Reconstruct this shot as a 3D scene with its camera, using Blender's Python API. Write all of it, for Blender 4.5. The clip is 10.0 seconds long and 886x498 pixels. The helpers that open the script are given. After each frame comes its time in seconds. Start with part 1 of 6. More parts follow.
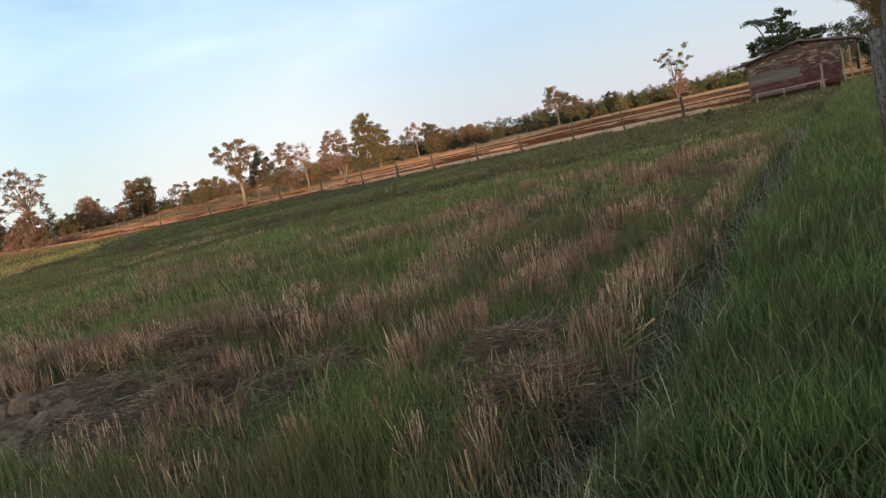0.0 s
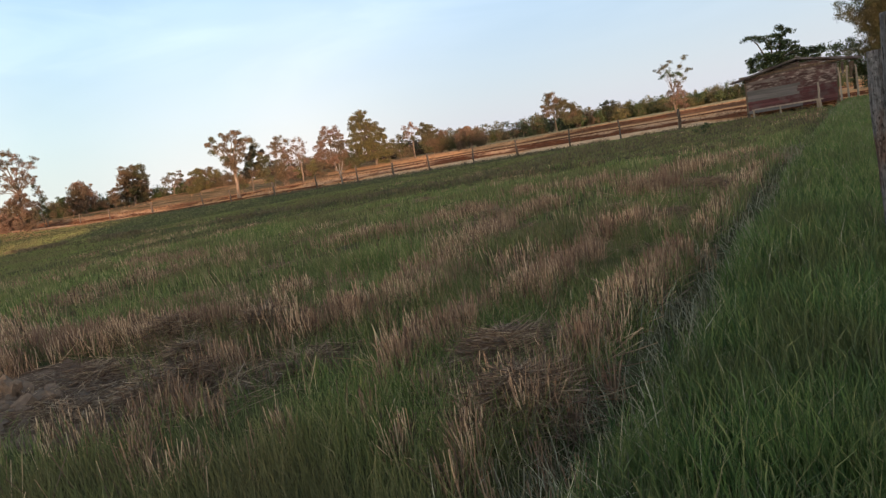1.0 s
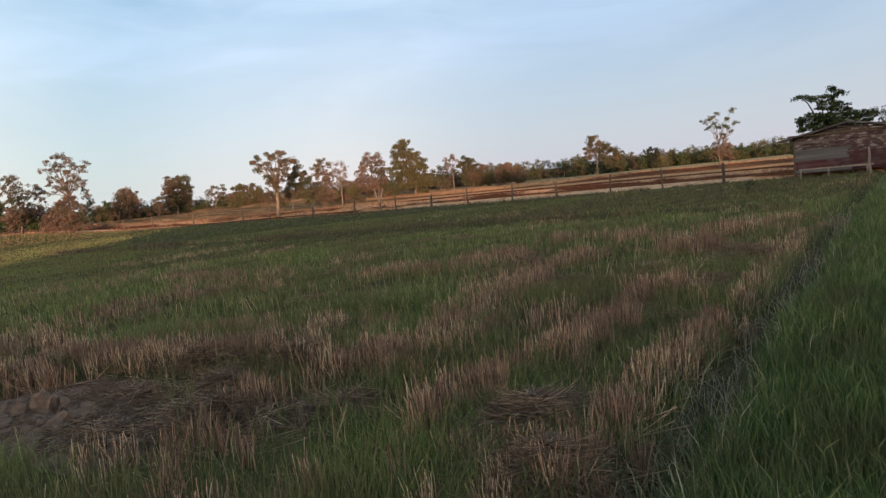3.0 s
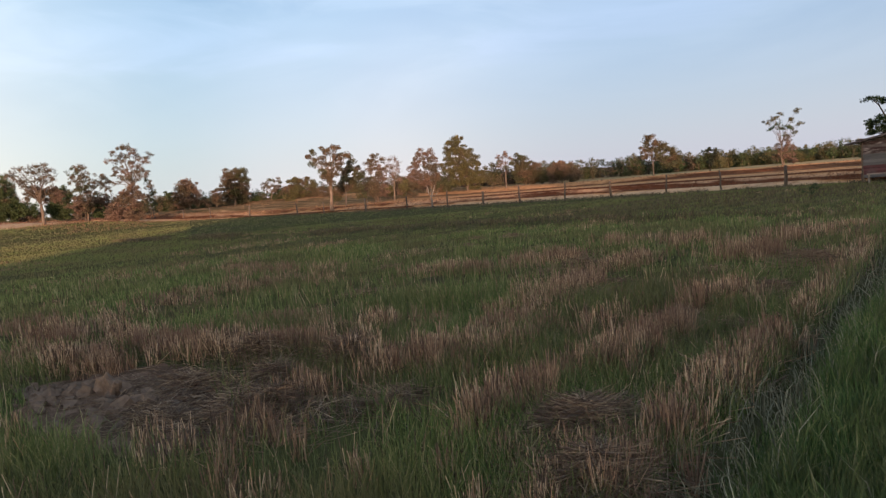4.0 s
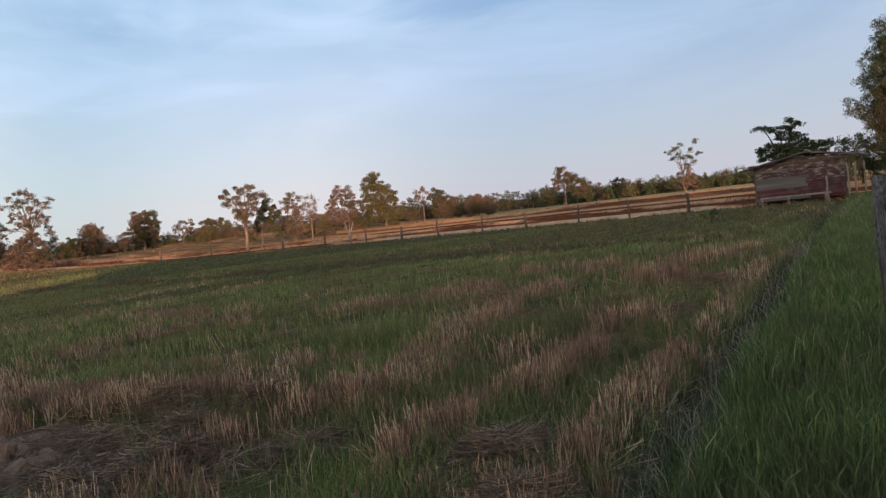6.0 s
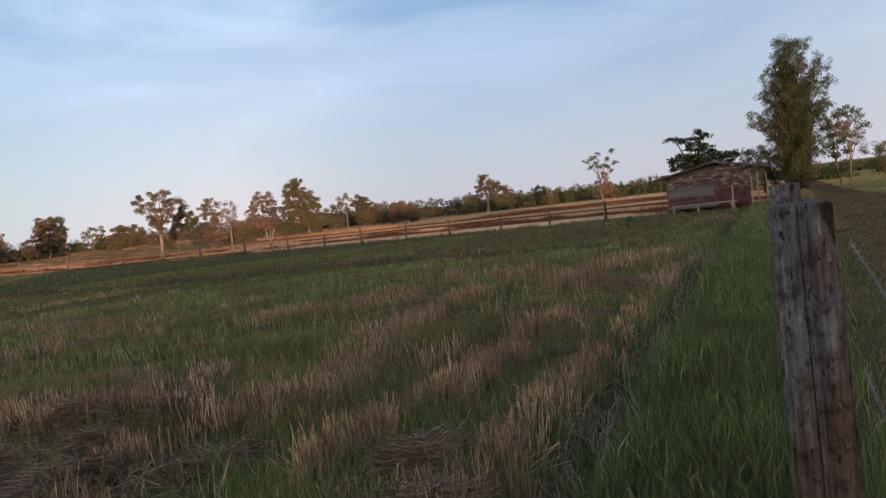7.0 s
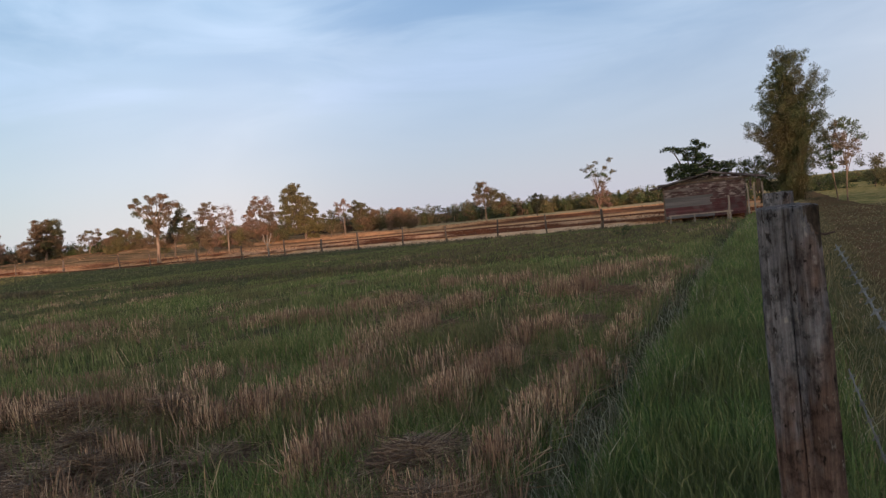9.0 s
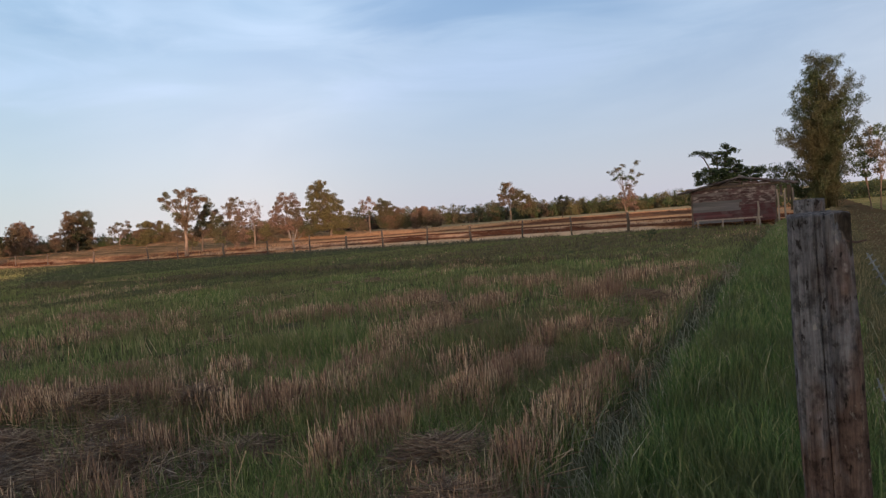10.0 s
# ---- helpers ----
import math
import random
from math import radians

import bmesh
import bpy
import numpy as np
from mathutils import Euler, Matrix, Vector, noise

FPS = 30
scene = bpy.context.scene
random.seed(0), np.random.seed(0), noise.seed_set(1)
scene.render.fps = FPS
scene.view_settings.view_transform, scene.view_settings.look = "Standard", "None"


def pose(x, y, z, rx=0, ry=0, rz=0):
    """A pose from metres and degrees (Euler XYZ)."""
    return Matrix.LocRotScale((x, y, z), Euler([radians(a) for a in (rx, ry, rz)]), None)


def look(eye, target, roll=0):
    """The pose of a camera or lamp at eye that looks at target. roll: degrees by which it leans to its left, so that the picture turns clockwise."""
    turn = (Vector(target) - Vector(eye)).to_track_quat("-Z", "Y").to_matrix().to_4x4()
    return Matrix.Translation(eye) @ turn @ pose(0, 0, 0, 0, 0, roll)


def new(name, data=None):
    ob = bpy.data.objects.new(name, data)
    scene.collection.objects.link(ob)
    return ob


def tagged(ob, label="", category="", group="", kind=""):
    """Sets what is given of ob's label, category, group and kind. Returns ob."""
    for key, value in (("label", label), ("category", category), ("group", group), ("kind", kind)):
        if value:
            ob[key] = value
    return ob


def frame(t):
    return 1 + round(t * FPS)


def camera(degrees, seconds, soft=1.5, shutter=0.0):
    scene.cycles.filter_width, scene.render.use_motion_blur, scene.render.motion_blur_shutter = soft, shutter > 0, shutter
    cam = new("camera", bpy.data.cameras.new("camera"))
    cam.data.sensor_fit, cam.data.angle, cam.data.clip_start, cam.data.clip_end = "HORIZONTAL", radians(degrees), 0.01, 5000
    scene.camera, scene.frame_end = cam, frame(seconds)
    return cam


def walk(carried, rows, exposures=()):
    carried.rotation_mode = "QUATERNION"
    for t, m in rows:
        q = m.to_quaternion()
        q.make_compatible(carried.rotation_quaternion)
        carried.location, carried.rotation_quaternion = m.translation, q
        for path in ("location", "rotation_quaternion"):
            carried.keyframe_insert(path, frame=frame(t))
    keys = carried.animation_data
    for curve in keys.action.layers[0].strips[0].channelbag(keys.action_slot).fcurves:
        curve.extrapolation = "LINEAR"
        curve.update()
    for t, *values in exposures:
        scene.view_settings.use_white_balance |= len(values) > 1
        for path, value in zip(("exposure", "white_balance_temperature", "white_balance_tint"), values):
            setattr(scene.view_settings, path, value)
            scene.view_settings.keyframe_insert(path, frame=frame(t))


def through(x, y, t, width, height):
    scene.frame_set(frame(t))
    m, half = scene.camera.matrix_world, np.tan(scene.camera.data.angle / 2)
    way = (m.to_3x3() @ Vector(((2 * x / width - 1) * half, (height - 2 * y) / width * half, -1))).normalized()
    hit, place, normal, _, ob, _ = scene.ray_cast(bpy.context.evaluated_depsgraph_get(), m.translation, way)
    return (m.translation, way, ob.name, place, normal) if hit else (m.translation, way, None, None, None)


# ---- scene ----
# ---- camera and its walk ----
cam = camera(64.7, 10.0, soft=1.35)
walk(cam, [
    (0.0, pose(-0.078, 0.027, 1.323, 81.36, 13.07, 32.60)),
    (0.5, pose(-0.072, 0.025, 1.324, 81.05, 12.88, 32.31)),
    (1.0, pose(-0.078, 0.018, 1.322, 81.37, 10.44, 32.32)),
    (1.5, pose(-0.083, 0.016, 1.358, 81.48, 8.10, 34.03)),
    (2.0, pose(-0.086, 0.024, 1.409, 81.67, 7.08, 34.94)),
    (2.2, pose(-0.080, 0.022, 1.432, 82.13, 7.33, 34.92)),
    (3.3, pose(-0.084, -0.023, 1.504, 84.57, 5.36, 36.29)),
    (3.5, pose(-0.084, -0.020, 1.510, 83.42, 4.56, 37.12)),
    (4.0, pose(-0.087, -0.033, 1.518, 84.52, 5.08, 39.82)),
    (4.5, pose(-0.084, -0.034, 1.523, 86.13, 6.11, 38.44)),
    (5.0, pose(-0.077, -0.034, 1.525, 86.58, 5.60, 38.19)),
    (5.5, pose(-0.071, -0.038, 1.523, 86.67, 5.08, 39.19)),
    (5.8, pose(-0.056, -0.026, 1.523, 86.63, 5.98, 36.32)),
    (6.0, pose(-0.043, -0.014, 1.524, 86.70, 6.82, 33.15)),
    (6.2, pose(-0.044, -0.001, 1.526, 86.46, 7.17, 30.29)),
    (7.3, pose(-0.011, 0.006, 1.518, 86.74, 6.59, 26.80)),
    (7.5, pose(-0.008, 0.005, 1.514, 87.12, 6.59, 27.11)),
    (8.0, pose(-0.001, 0.005, 1.503, 86.95, 6.35, 26.37)),
    (8.5, pose(-0.001, 0.004, 1.502, 87.26, 6.31, 26.70)),
    (9.0, pose(0.000, 0.000, 1.500, 87.09, 6.01, 26.70)),
    (9.5, pose(-0.001, -0.015, 1.500, 87.44, 5.23, 28.28)),
    (10.0, pose(0.000, -0.033, 1.501, 87.25, 4.77, 28.73)),
], exposures=[(0.0, 0.99, 7250, 4), (1.5, 0.99, 7250, 4), (3.3, 0.72, 7100, 7), (4.0, 0.72, 7000, 8), (5.2, 0.63, 6950, 9), (7.3, 0.64, 7060, 10), (10.0, 0.64, 7060, 10)])

# ---- world and sun: a low evening sun behind the fence, thin high cloud ----
SUN_EL, SUN_X, SUN_Y = radians(4.5), 0.66, -0.751
world = bpy.data.worlds.new("evening_sky")
scene.world = world
world.use_nodes = True
wn, wl = world.node_tree.nodes, world.node_tree.links
background = wn["Background"]
background.inputs["Strength"].default_value = 0.15
sky = wn.new("ShaderNodeTexSky")
sky.sky_type, sky.sun_disc = "NISHITA", False
sky.sun_elevation, sky.sun_rotation = SUN_EL, math.atan2(SUN_X, SUN_Y)
sky.air_density, sky.dust_density, sky.ozone_density = 1.0, 0.4, 4.2
coords = wn.new("ShaderNodeTexCoord")
stretch = wn.new("ShaderNodeMapping")
stretch.inputs["Scale"].default_value = (1.5, 1.5, 5.0)
stretch.inputs["Rotation"].default_value = (0.10, -0.06, 0.4)
cirrus = wn.new("ShaderNodeTexNoise")
cirrus.inputs["Scale"].default_value, cirrus.inputs["Detail"].default_value = 1.35, 2.6
cirrus.inputs["Distortion"].default_value = 0.6
veil = wn.new("ShaderNodeValToRGB")
veil.color_ramp.elements[0].position, veil.color_ramp.elements[1].position = 0.12, 0.95
veil.color_ramp.elements[0].color, veil.color_ramp.elements[1].color = (0, 0, 0, 1), (0.66, 0.66, 0.66, 1)
cloud = wn.new("ShaderNodeMix")
cloud.data_type, cloud.blend_type = "RGBA", "LIGHTEN"
cloud.inputs["B"].default_value = (5.3, 6.95, 8.4, 1)
wl.new(coords.outputs["Generated"], stretch.inputs["Vector"])
wl.new(stretch.outputs["Vector"], cirrus.inputs["Vector"])
wl.new(cirrus.outputs["Fac"], veil.inputs["Fac"])
wl.new(sky.outputs["Color"], cloud.inputs["A"])
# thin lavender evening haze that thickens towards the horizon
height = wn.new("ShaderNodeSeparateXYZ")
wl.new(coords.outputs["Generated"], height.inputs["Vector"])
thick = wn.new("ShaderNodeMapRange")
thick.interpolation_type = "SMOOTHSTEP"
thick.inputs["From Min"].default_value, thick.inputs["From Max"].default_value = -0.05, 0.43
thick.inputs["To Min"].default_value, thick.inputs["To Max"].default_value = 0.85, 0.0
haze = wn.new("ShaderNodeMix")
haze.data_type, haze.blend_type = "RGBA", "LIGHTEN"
# warm on the unseen sun side, boosted to light the field; cool lavender opposite
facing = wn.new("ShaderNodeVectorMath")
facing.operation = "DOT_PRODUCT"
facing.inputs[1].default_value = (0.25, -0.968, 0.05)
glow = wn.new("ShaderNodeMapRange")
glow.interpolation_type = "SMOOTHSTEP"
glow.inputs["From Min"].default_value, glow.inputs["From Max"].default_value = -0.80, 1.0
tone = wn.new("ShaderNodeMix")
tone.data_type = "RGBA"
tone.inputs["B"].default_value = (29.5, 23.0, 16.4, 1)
# the haze is thinner and bluer towards the north, and again in the west
breadth = wn.new("ShaderNodeMapRange")
breadth.inputs["From Min"].default_value, breadth.inputs["From Max"].default_value = -1.0, -0.6
cool = wn.new("ShaderNodeValToRGB")
cool.color_ramp.interpolation = "EASE"
cool.color_ramp.elements.new(0.35), cool.color_ramp.elements.new(0.5)
for stop, (at, tint) in zip(cool.color_ramp.elements, ((0.05, (2.62, 2.78, 3.62)), (0.35, (3.6, 3.55, 4.2)), (0.5, (3.4, 3.48, 4.1)), (0.85, (2.6, 3.0, 3.6)))):
    stop.position, stop.color = at, (*tint, 1)
wl.new(facing.outputs["Value"], breadth.inputs["Value"])
wl.new(breadth.outputs["Result"], cool.inputs["Fac"])
wl.new(cool.outputs["Color"], tone.inputs["A"])
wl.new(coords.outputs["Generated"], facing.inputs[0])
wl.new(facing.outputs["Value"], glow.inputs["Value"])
west = wn.new("ShaderNodeMapRange")
west.inputs["From Min"].default_value, west.inputs["From Max"].default_value = -0.97, -0.80
west.inputs["To Min"].default_value, west.inputs["To Max"].default_value = 0.3, 0.72
drift = wn.new("ShaderNodeMath")
drift.operation = "MULTIPLY"
wl.new(facing.outputs["Value"], west.inputs["Value"])
wl.new(west.outputs["Result"], drift.inputs[0])
wl.new(veil.outputs["Color"], drift.inputs[1])
# the cloud thins out into the haze low down
aloft = wn.new("ShaderNodeMapRange")
aloft.interpolation_type = "SMOOTHSTEP"
aloft.inputs["From Min"].default_value, aloft.inputs["From Max"].default_value = 0.02, 0.24
lifted = wn.new("ShaderNodeMath")
lifted.operation = "MULTIPLY"
# finer streaks in the high cloud
fibres = wn.new("ShaderNodeMapping")
fibres.inputs["Scale"].default_value, fibres.inputs["Rotation"].default_value = (1.3, 2.6, 8.0), (0.16, -0.10, 0.7)
wisps = wn.new("ShaderNodeTexNoise")
wisps.inputs["Scale"].default_value, wisps.inputs["Detail"].default_value, wisps.inputs["Roughness"].default_value = 1.6, 5.0, 0.55
wisps.inputs["Distortion"].default_value = 0.9
combed = wn.new("ShaderNodeMapRange")
combed.interpolation_type = "SMOOTHSTEP"
combed.inputs["From Min"].default_value, combed.inputs["From Max"].default_value = 0.36, 0.74
combed.inputs["To Max"].default_value = 0.14
wl.new(coords.outputs["Generated"], fibres.inputs["Vector"])
wl.new(fibres.outputs["Vector"], wisps.inputs["Vector"])
wl.new(wisps.outputs["Fac"], combed.inputs["Value"])
streaked = wn.new("ShaderNodeMath")
streaked.operation = "MULTIPLY"
feathered = wn.new("ShaderNodeMix")
feathered.data_type, feathered.blend_type = "RGBA", "LIGHTEN"
feathered.inputs["B"].default_value = (6.2, 7.2, 8.2, 1)
wl.new(aloft.outputs["Result"], streaked.inputs[0])
wl.new(combed.outputs["Result"], streaked.inputs[1])
wl.new(streaked.outputs["Value"], feathered.inputs["Factor"])
wl.new(cloud.outputs["Result"], feathered.inputs["A"])
wl.new(height.outputs["Z"], aloft.inputs["Value"])
wl.new(aloft.outputs["Result"], lifted.inputs[0])
wl.new(drift.outputs["Value"], lifted.inputs[1])
wl.new(lifted.outputs["Value"], cloud.inputs["Factor"])
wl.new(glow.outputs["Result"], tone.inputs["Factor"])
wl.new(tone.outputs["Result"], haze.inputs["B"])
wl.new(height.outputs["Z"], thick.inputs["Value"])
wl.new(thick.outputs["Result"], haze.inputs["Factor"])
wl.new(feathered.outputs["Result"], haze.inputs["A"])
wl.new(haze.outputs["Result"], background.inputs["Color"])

sun = new("sun", bpy.data.lights.new("sun", "SUN"))
sun.data.energy, sun.data.angle, sun.data.color = 5.0, radians(0.5), (1.0, 0.62, 0.45)
sun.matrix_world = look((SUN_X * 50, SUN_Y * 50, math.tan(SUN_EL) * 50), (0, 0, 0))


# ---- materials ----
def ramp(nt, fac, stops):
    node = nt.nodes.new("ShaderNodeValToRGB")
    els = node.color_ramp.elements
    while len(els) < len(stops):
        els.new(0.5)
    for e, (p, c) in zip(els, stops):
        e.position, e.color = p, (*c, 1)
    nt.links.new(fac, node.inputs["Fac"])
    return node.outputs["Color"]


def noise_node(nt, vector, scale, detail=4.0, rough=0.55):
    node = nt.nodes.new("ShaderNodeTexNoise")
    node.inputs["Scale"].default_value, node.inputs["Detail"].default_value = scale, detail
    node.inputs["Roughness"].default_value = rough
    nt.links.new(vector, node.inputs["Vector"])
    return node.outputs["Fac"]


def blend(nt, fac, a, b, how="MIX"):
    node = nt.nodes.new("ShaderNodeMix")
    node.data_type, node.blend_type = "RGBA", how
    for key, v in (("Factor", fac), ("A", a), ("B", b)):
        if isinstance(v, (float, int)):
            node.inputs[key].default_value = v
        elif isinstance(v, tuple):
            node.inputs[key].default_value = (*v, 1)
        else:
            nt.links.new(v, node.inputs[key])
    return node.outputs["Result"]


def maths(nt, op, a, b=0.0, clamp=False):
    node = nt.nodes.new("ShaderNodeMath")
    node.operation, node.use_clamp = op, clamp
    for i, v in enumerate((a, b)):
        if isinstance(v, (float, int)):
            node.inputs[i].default_value = v
        else:
            nt.links.new(v, node.inputs[i])
    return node.outputs["Value"]


def bump(nt, height, strength, distance):
    node = nt.nodes.new("ShaderNodeBump")
    node.inputs["Strength"].default_value, node.inputs["Distance"].default_value = strength, distance
    nt.links.new(height, node.inputs["Height"])
    nt.links.new(node.outputs["Normal"], nt.nodes["Principled BSDF"].inputs["Normal"])


def fresh(name, rough=0.85, specular=0.25):
    m = bpy.data.materials.new(name)
    m.use_nodes = True
    p = m.node_tree.nodes["Principled BSDF"]
    p.inputs["Roughness"].default_value = rough
    p.inputs["Specular IOR Level"].default_value = specular
    return m, m.node_tree, p


def plant(name, stops, through=0.35, patch=0.5, patch_colour=None, rough=0.6):
    """Blades, stalks and leaves: each one its own tint, patches of another tint over metres, some light passing through."""
    m, nt, p = fresh(name, rough, 0.3)
    geo = nt.nodes.new("ShaderNodeNewGeometry")
    colour = ramp(nt, geo.outputs["Random Per Island"], stops)
    if patch_colour:
        n = noise_node(nt, geo.outputs["Position"], patch, 3.0)
        f = ramp(nt, n, [(0.42, (0, 0, 0)), (0.62, (0.75, 0.75, 0.75))])
        colour = blend(nt, f, colour, patch_colour)
    nt.links.new(colour, p.inputs["Base Color"])
    if through:
        t = nt.nodes.new("ShaderNodeBsdfTranslucent")
        nt.links.new(colour, t.inputs["Color"])
        mix = nt.nodes.new("ShaderNodeMixShader")
        mix.inputs["Fac"].default_value = through
        nt.links.new(p.outputs["BSDF"], mix.inputs[1])
        nt.links.new(t.outputs["BSDF"], mix.inputs[2])
        nt.links.new(mix.outputs["Shader"], nt.nodes["Material Output"].inputs["Surface"])
    return m


def wood(name, stops, scale=6.0, rings=40.0, stain=None, axis=(1, 1, 0.06)):
    """Weathered timber: long grain, grey and brown streaks, dark checks."""
    m, nt, p = fresh(name, 0.85, 0.2)
    tc = nt.nodes.new("ShaderNodeTexCoord")
    mp = nt.nodes.new("ShaderNodeMapping")
    mp.inputs["Scale"].default_value = axis
    nt.links.new(tc.outputs["Object"], mp.inputs["Vector"])
    info = nt.nodes.new("ShaderNodeObjectInfo")
    nt.links.new(maths(nt, "MULTIPLY", info.outputs["Random"], 30.0), mp.inputs["Location"])
    streak = noise_node(nt, mp.outputs["Vector"], rings, 6.0, 0.65)
    broad = noise_node(nt, tc.outputs["Object"], scale, 4.0)
    colour = ramp(nt, streak, stops)
    if stain:
        f = ramp(nt, broad, [(0.45, (0, 0, 0)), (0.62, (0.8, 0.8, 0.8))])
        colour = blend(nt, f, colour, stain)
    tint = ramp(nt, info.outputs["Random"], [(0.0, (0.75, 0.75, 0.75)), (1.0, (1.1, 1.1, 1.1))])
    colour = blend(nt, 1.0, colour, tint, "MULTIPLY")
    nt.links.new(colour, p.inputs["Base Color"])
    bump(nt, streak, 0.6, 0.004)
    return m


M_FIELD_GRASS = plant("field_grass_blades", [(0.0, (0.058, 0.088, 0.027)), (0.45, (0.128, 0.172, 0.050)), (0.82, (0.23, 0.25, 0.092)), (1.0, (0.42, 0.36, 0.19))], 0.4, 0.45, (0.138, 0.112, 0.055))
M_BANK_GRASS = plant("bank_grass_blades", [(0.0, (0.034, 0.066, 0.020)), (0.45, (0.082, 0.142, 0.041)), (0.80, (0.152, 0.205, 0.068)), (1.0, (0.31, 0.285, 0.14))], 0.4, 2.0, (0.088, 0.096, 0.040))
M_STUBBLE = plant("rice_straw", [(0.0, (0.040, 0.021, 0.014)), (0.26, (0.14, 0.076, 0.046)), (0.66, (0.40, 0.235, 0.142)), (1.0, (0.72, 0.51, 0.33))], 0.1, 1.2, (0.175, 0.093, 0.058))
M_LITTER = plant("flattened_straw", [(0.0, (0.085, 0.047, 0.032)), (0.6, (0.23, 0.145, 0.095)), (1.0, (0.47, 0.34, 0.235))], 0.1, 2.0, (0.14, 0.082, 0.055))
M_FAR_GRASS = plant("distant_field_grass", [(0.0, (0.106, 0.126, 0.042)), (0.6, (0.148, 0.166, 0.054)), (1.0, (0.195, 0.20, 0.074))], 0.4, 0.45, (0.155, 0.122, 0.062))
M_PALE_GRASS = plant("dead_grey_grass", [(0.0, (0.12, 0.105, 0.068)), (0.6, (0.24, 0.215, 0.145)), (1.0, (0.44, 0.40, 0.29))], 0.25)
M_TRACK_GRASS = plant("worn_track_grass", [(0.0, (0.085, 0.075, 0.036)), (0.6, (0.155, 0.125, 0.063)), (1.0, (0.25, 0.19, 0.105))], 0.25)
M_DRY_GRASS = plant("dry_meadow_grass", [(0.0, (0.20, 0.105, 0.052)), (0.6, (0.37, 0.20, 0.10)), (1.0, (0.50, 0.30, 0.16))], 0.3, 0.12, (0.17, 0.085, 0.042))
M_DRY_WEED = plant("dry_russet_weeds", [(0.0, (0.060, 0.030, 0.018)), (0.6, (0.125, 0.060, 0.035)), (1.0, (0.22, 0.118, 0.07))], 0.15)
M_BUND_WEED = plant("brown_bund_weeds", [(0.0, (0.055, 0.044, 0.026)), (0.6, (0.095, 0.075, 0.042)), (1.0, (0.17, 0.13, 0.075))], 0.2)
M_LEAF_BROWN = plant("dry_season_leaves", [(0.0, (0.055, 0.038, 0.025)), (0.6, (0.115, 0.078, 0.050)), (1.0, (0.18, 0.122, 0.08))], 0.3, 0.4, (0.075, 0.066, 0.037))
M_LEAF_RUST = plant("russet_leaves", [(0.0, (0.08, 0.049, 0.036)), (0.6, (0.155, 0.096, 0.070)), (1.0, (0.235, 0.152, 0.115))], 0.3, 0.4, (0.105, 0.078, 0.052))
M_LEAF_GREEN = plant("green_leaves", [(0.0, (0.034, 0.038, 0.019)), (0.6, (0.062, 0.066, 0.030)), (1.0, (0.10, 0.098, 0.046))], 0.3, 0.3, (0.085, 0.07, 0.038))
M_LEAF_YELLOW = plant("yellow_green_leaves", [(0.0, (0.055, 0.052, 0.022)), (0.6, (0.095, 0.085, 0.036)), (1.0, (0.15, 0.125, 0.055))], 0.35)
M_LEAF_DARK = plant("dark_green_leaves", [(0.0, (0.02, 0.034, 0.012)), (0.7, (0.04, 0.058, 0.018)), (1.0, (0.06, 0.075, 0.025))], 0.2)
M_LEAF_BAMBOO = plant("bamboo_leaves", [(0.0, (0.012, 0.025, 0.011)), (0.6, (0.028, 0.046, 0.018)), (1.0, (0.066, 0.080, 0.031))], 0.3, 0.35, (0.048, 0.040, 0.018))
M_BARK = wood("pale_bark", [(0.3, (0.072, 0.052, 0.041)), (0.55, (0.135, 0.10, 0.078)), (0.75, (0.215, 0.168, 0.135))], 1.0, 5.0, axis=(1, 1, 0.3))
M_CULM = wood("olive_culms", [(0.3, (0.028, 0.028, 0.013)), (0.7, (0.065, 0.058, 0.027))], 1.0, 5.0)
M_BARK_DARK = wood("dark_bark", [(0.3, (0.05, 0.038, 0.03)), (0.7, (0.12, 0.09, 0.07))], 1.0, 5.0, axis=(1, 1, 0.3))
M_FAR_POST = wood("grey_fence_wood", [(0.3, (0.045, 0.032, 0.027)), (0.7, (0.13, 0.10, 0.082))], 3.0, 20.0)
M_BOARD = wood("grey_weathered_boards", [(0.3, (0.034, 0.030, 0.032)), (0.5, (0.088, 0.079, 0.083)), (0.72, (0.155, 0.14, 0.148))], 1.8, 8.0, (0.06, 0.037, 0.038), axis=(0.06, 1, 1))
M_BOARD_PLAIN = wood("blue_grey_boards", [(0.3, (0.062, 0.062, 0.070)), (0.5, (0.090, 0.090, 0.099)), (0.72, (0.125, 0.125, 0.135))], 1.8, 6.0, axis=(0.06, 1, 1))
M_BOARD_RED = wood("worn_red_painted_boards", [(0.25, (0.030, 0.014, 0.017)), (0.5, (0.060, 0.023, 0.028)), (0.75, (0.098, 0.042, 0.048))], 2.0, 6.0, (0.075, 0.058, 0.064), axis=(0.08, 1, 1))
M_BOARD_PALE = wood("flaking_pale_boards", [(0.40, (0.040, 0.020, 0.022)), (0.50, (0.085, 0.066, 0.068)), (0.58, (0.19, 0.165, 0.17)), (0.74, (0.29, 0.26, 0.265))], 2.6, 9.0, (0.065, 0.032, 0.036), axis=(0.35, 1, 1))
M_PALE_POLE = wood("pale_barked_pole", [(0.3, (0.12, 0.098, 0.085)), (0.7, (0.26, 0.225, 0.20))], 3.0, 12.0)


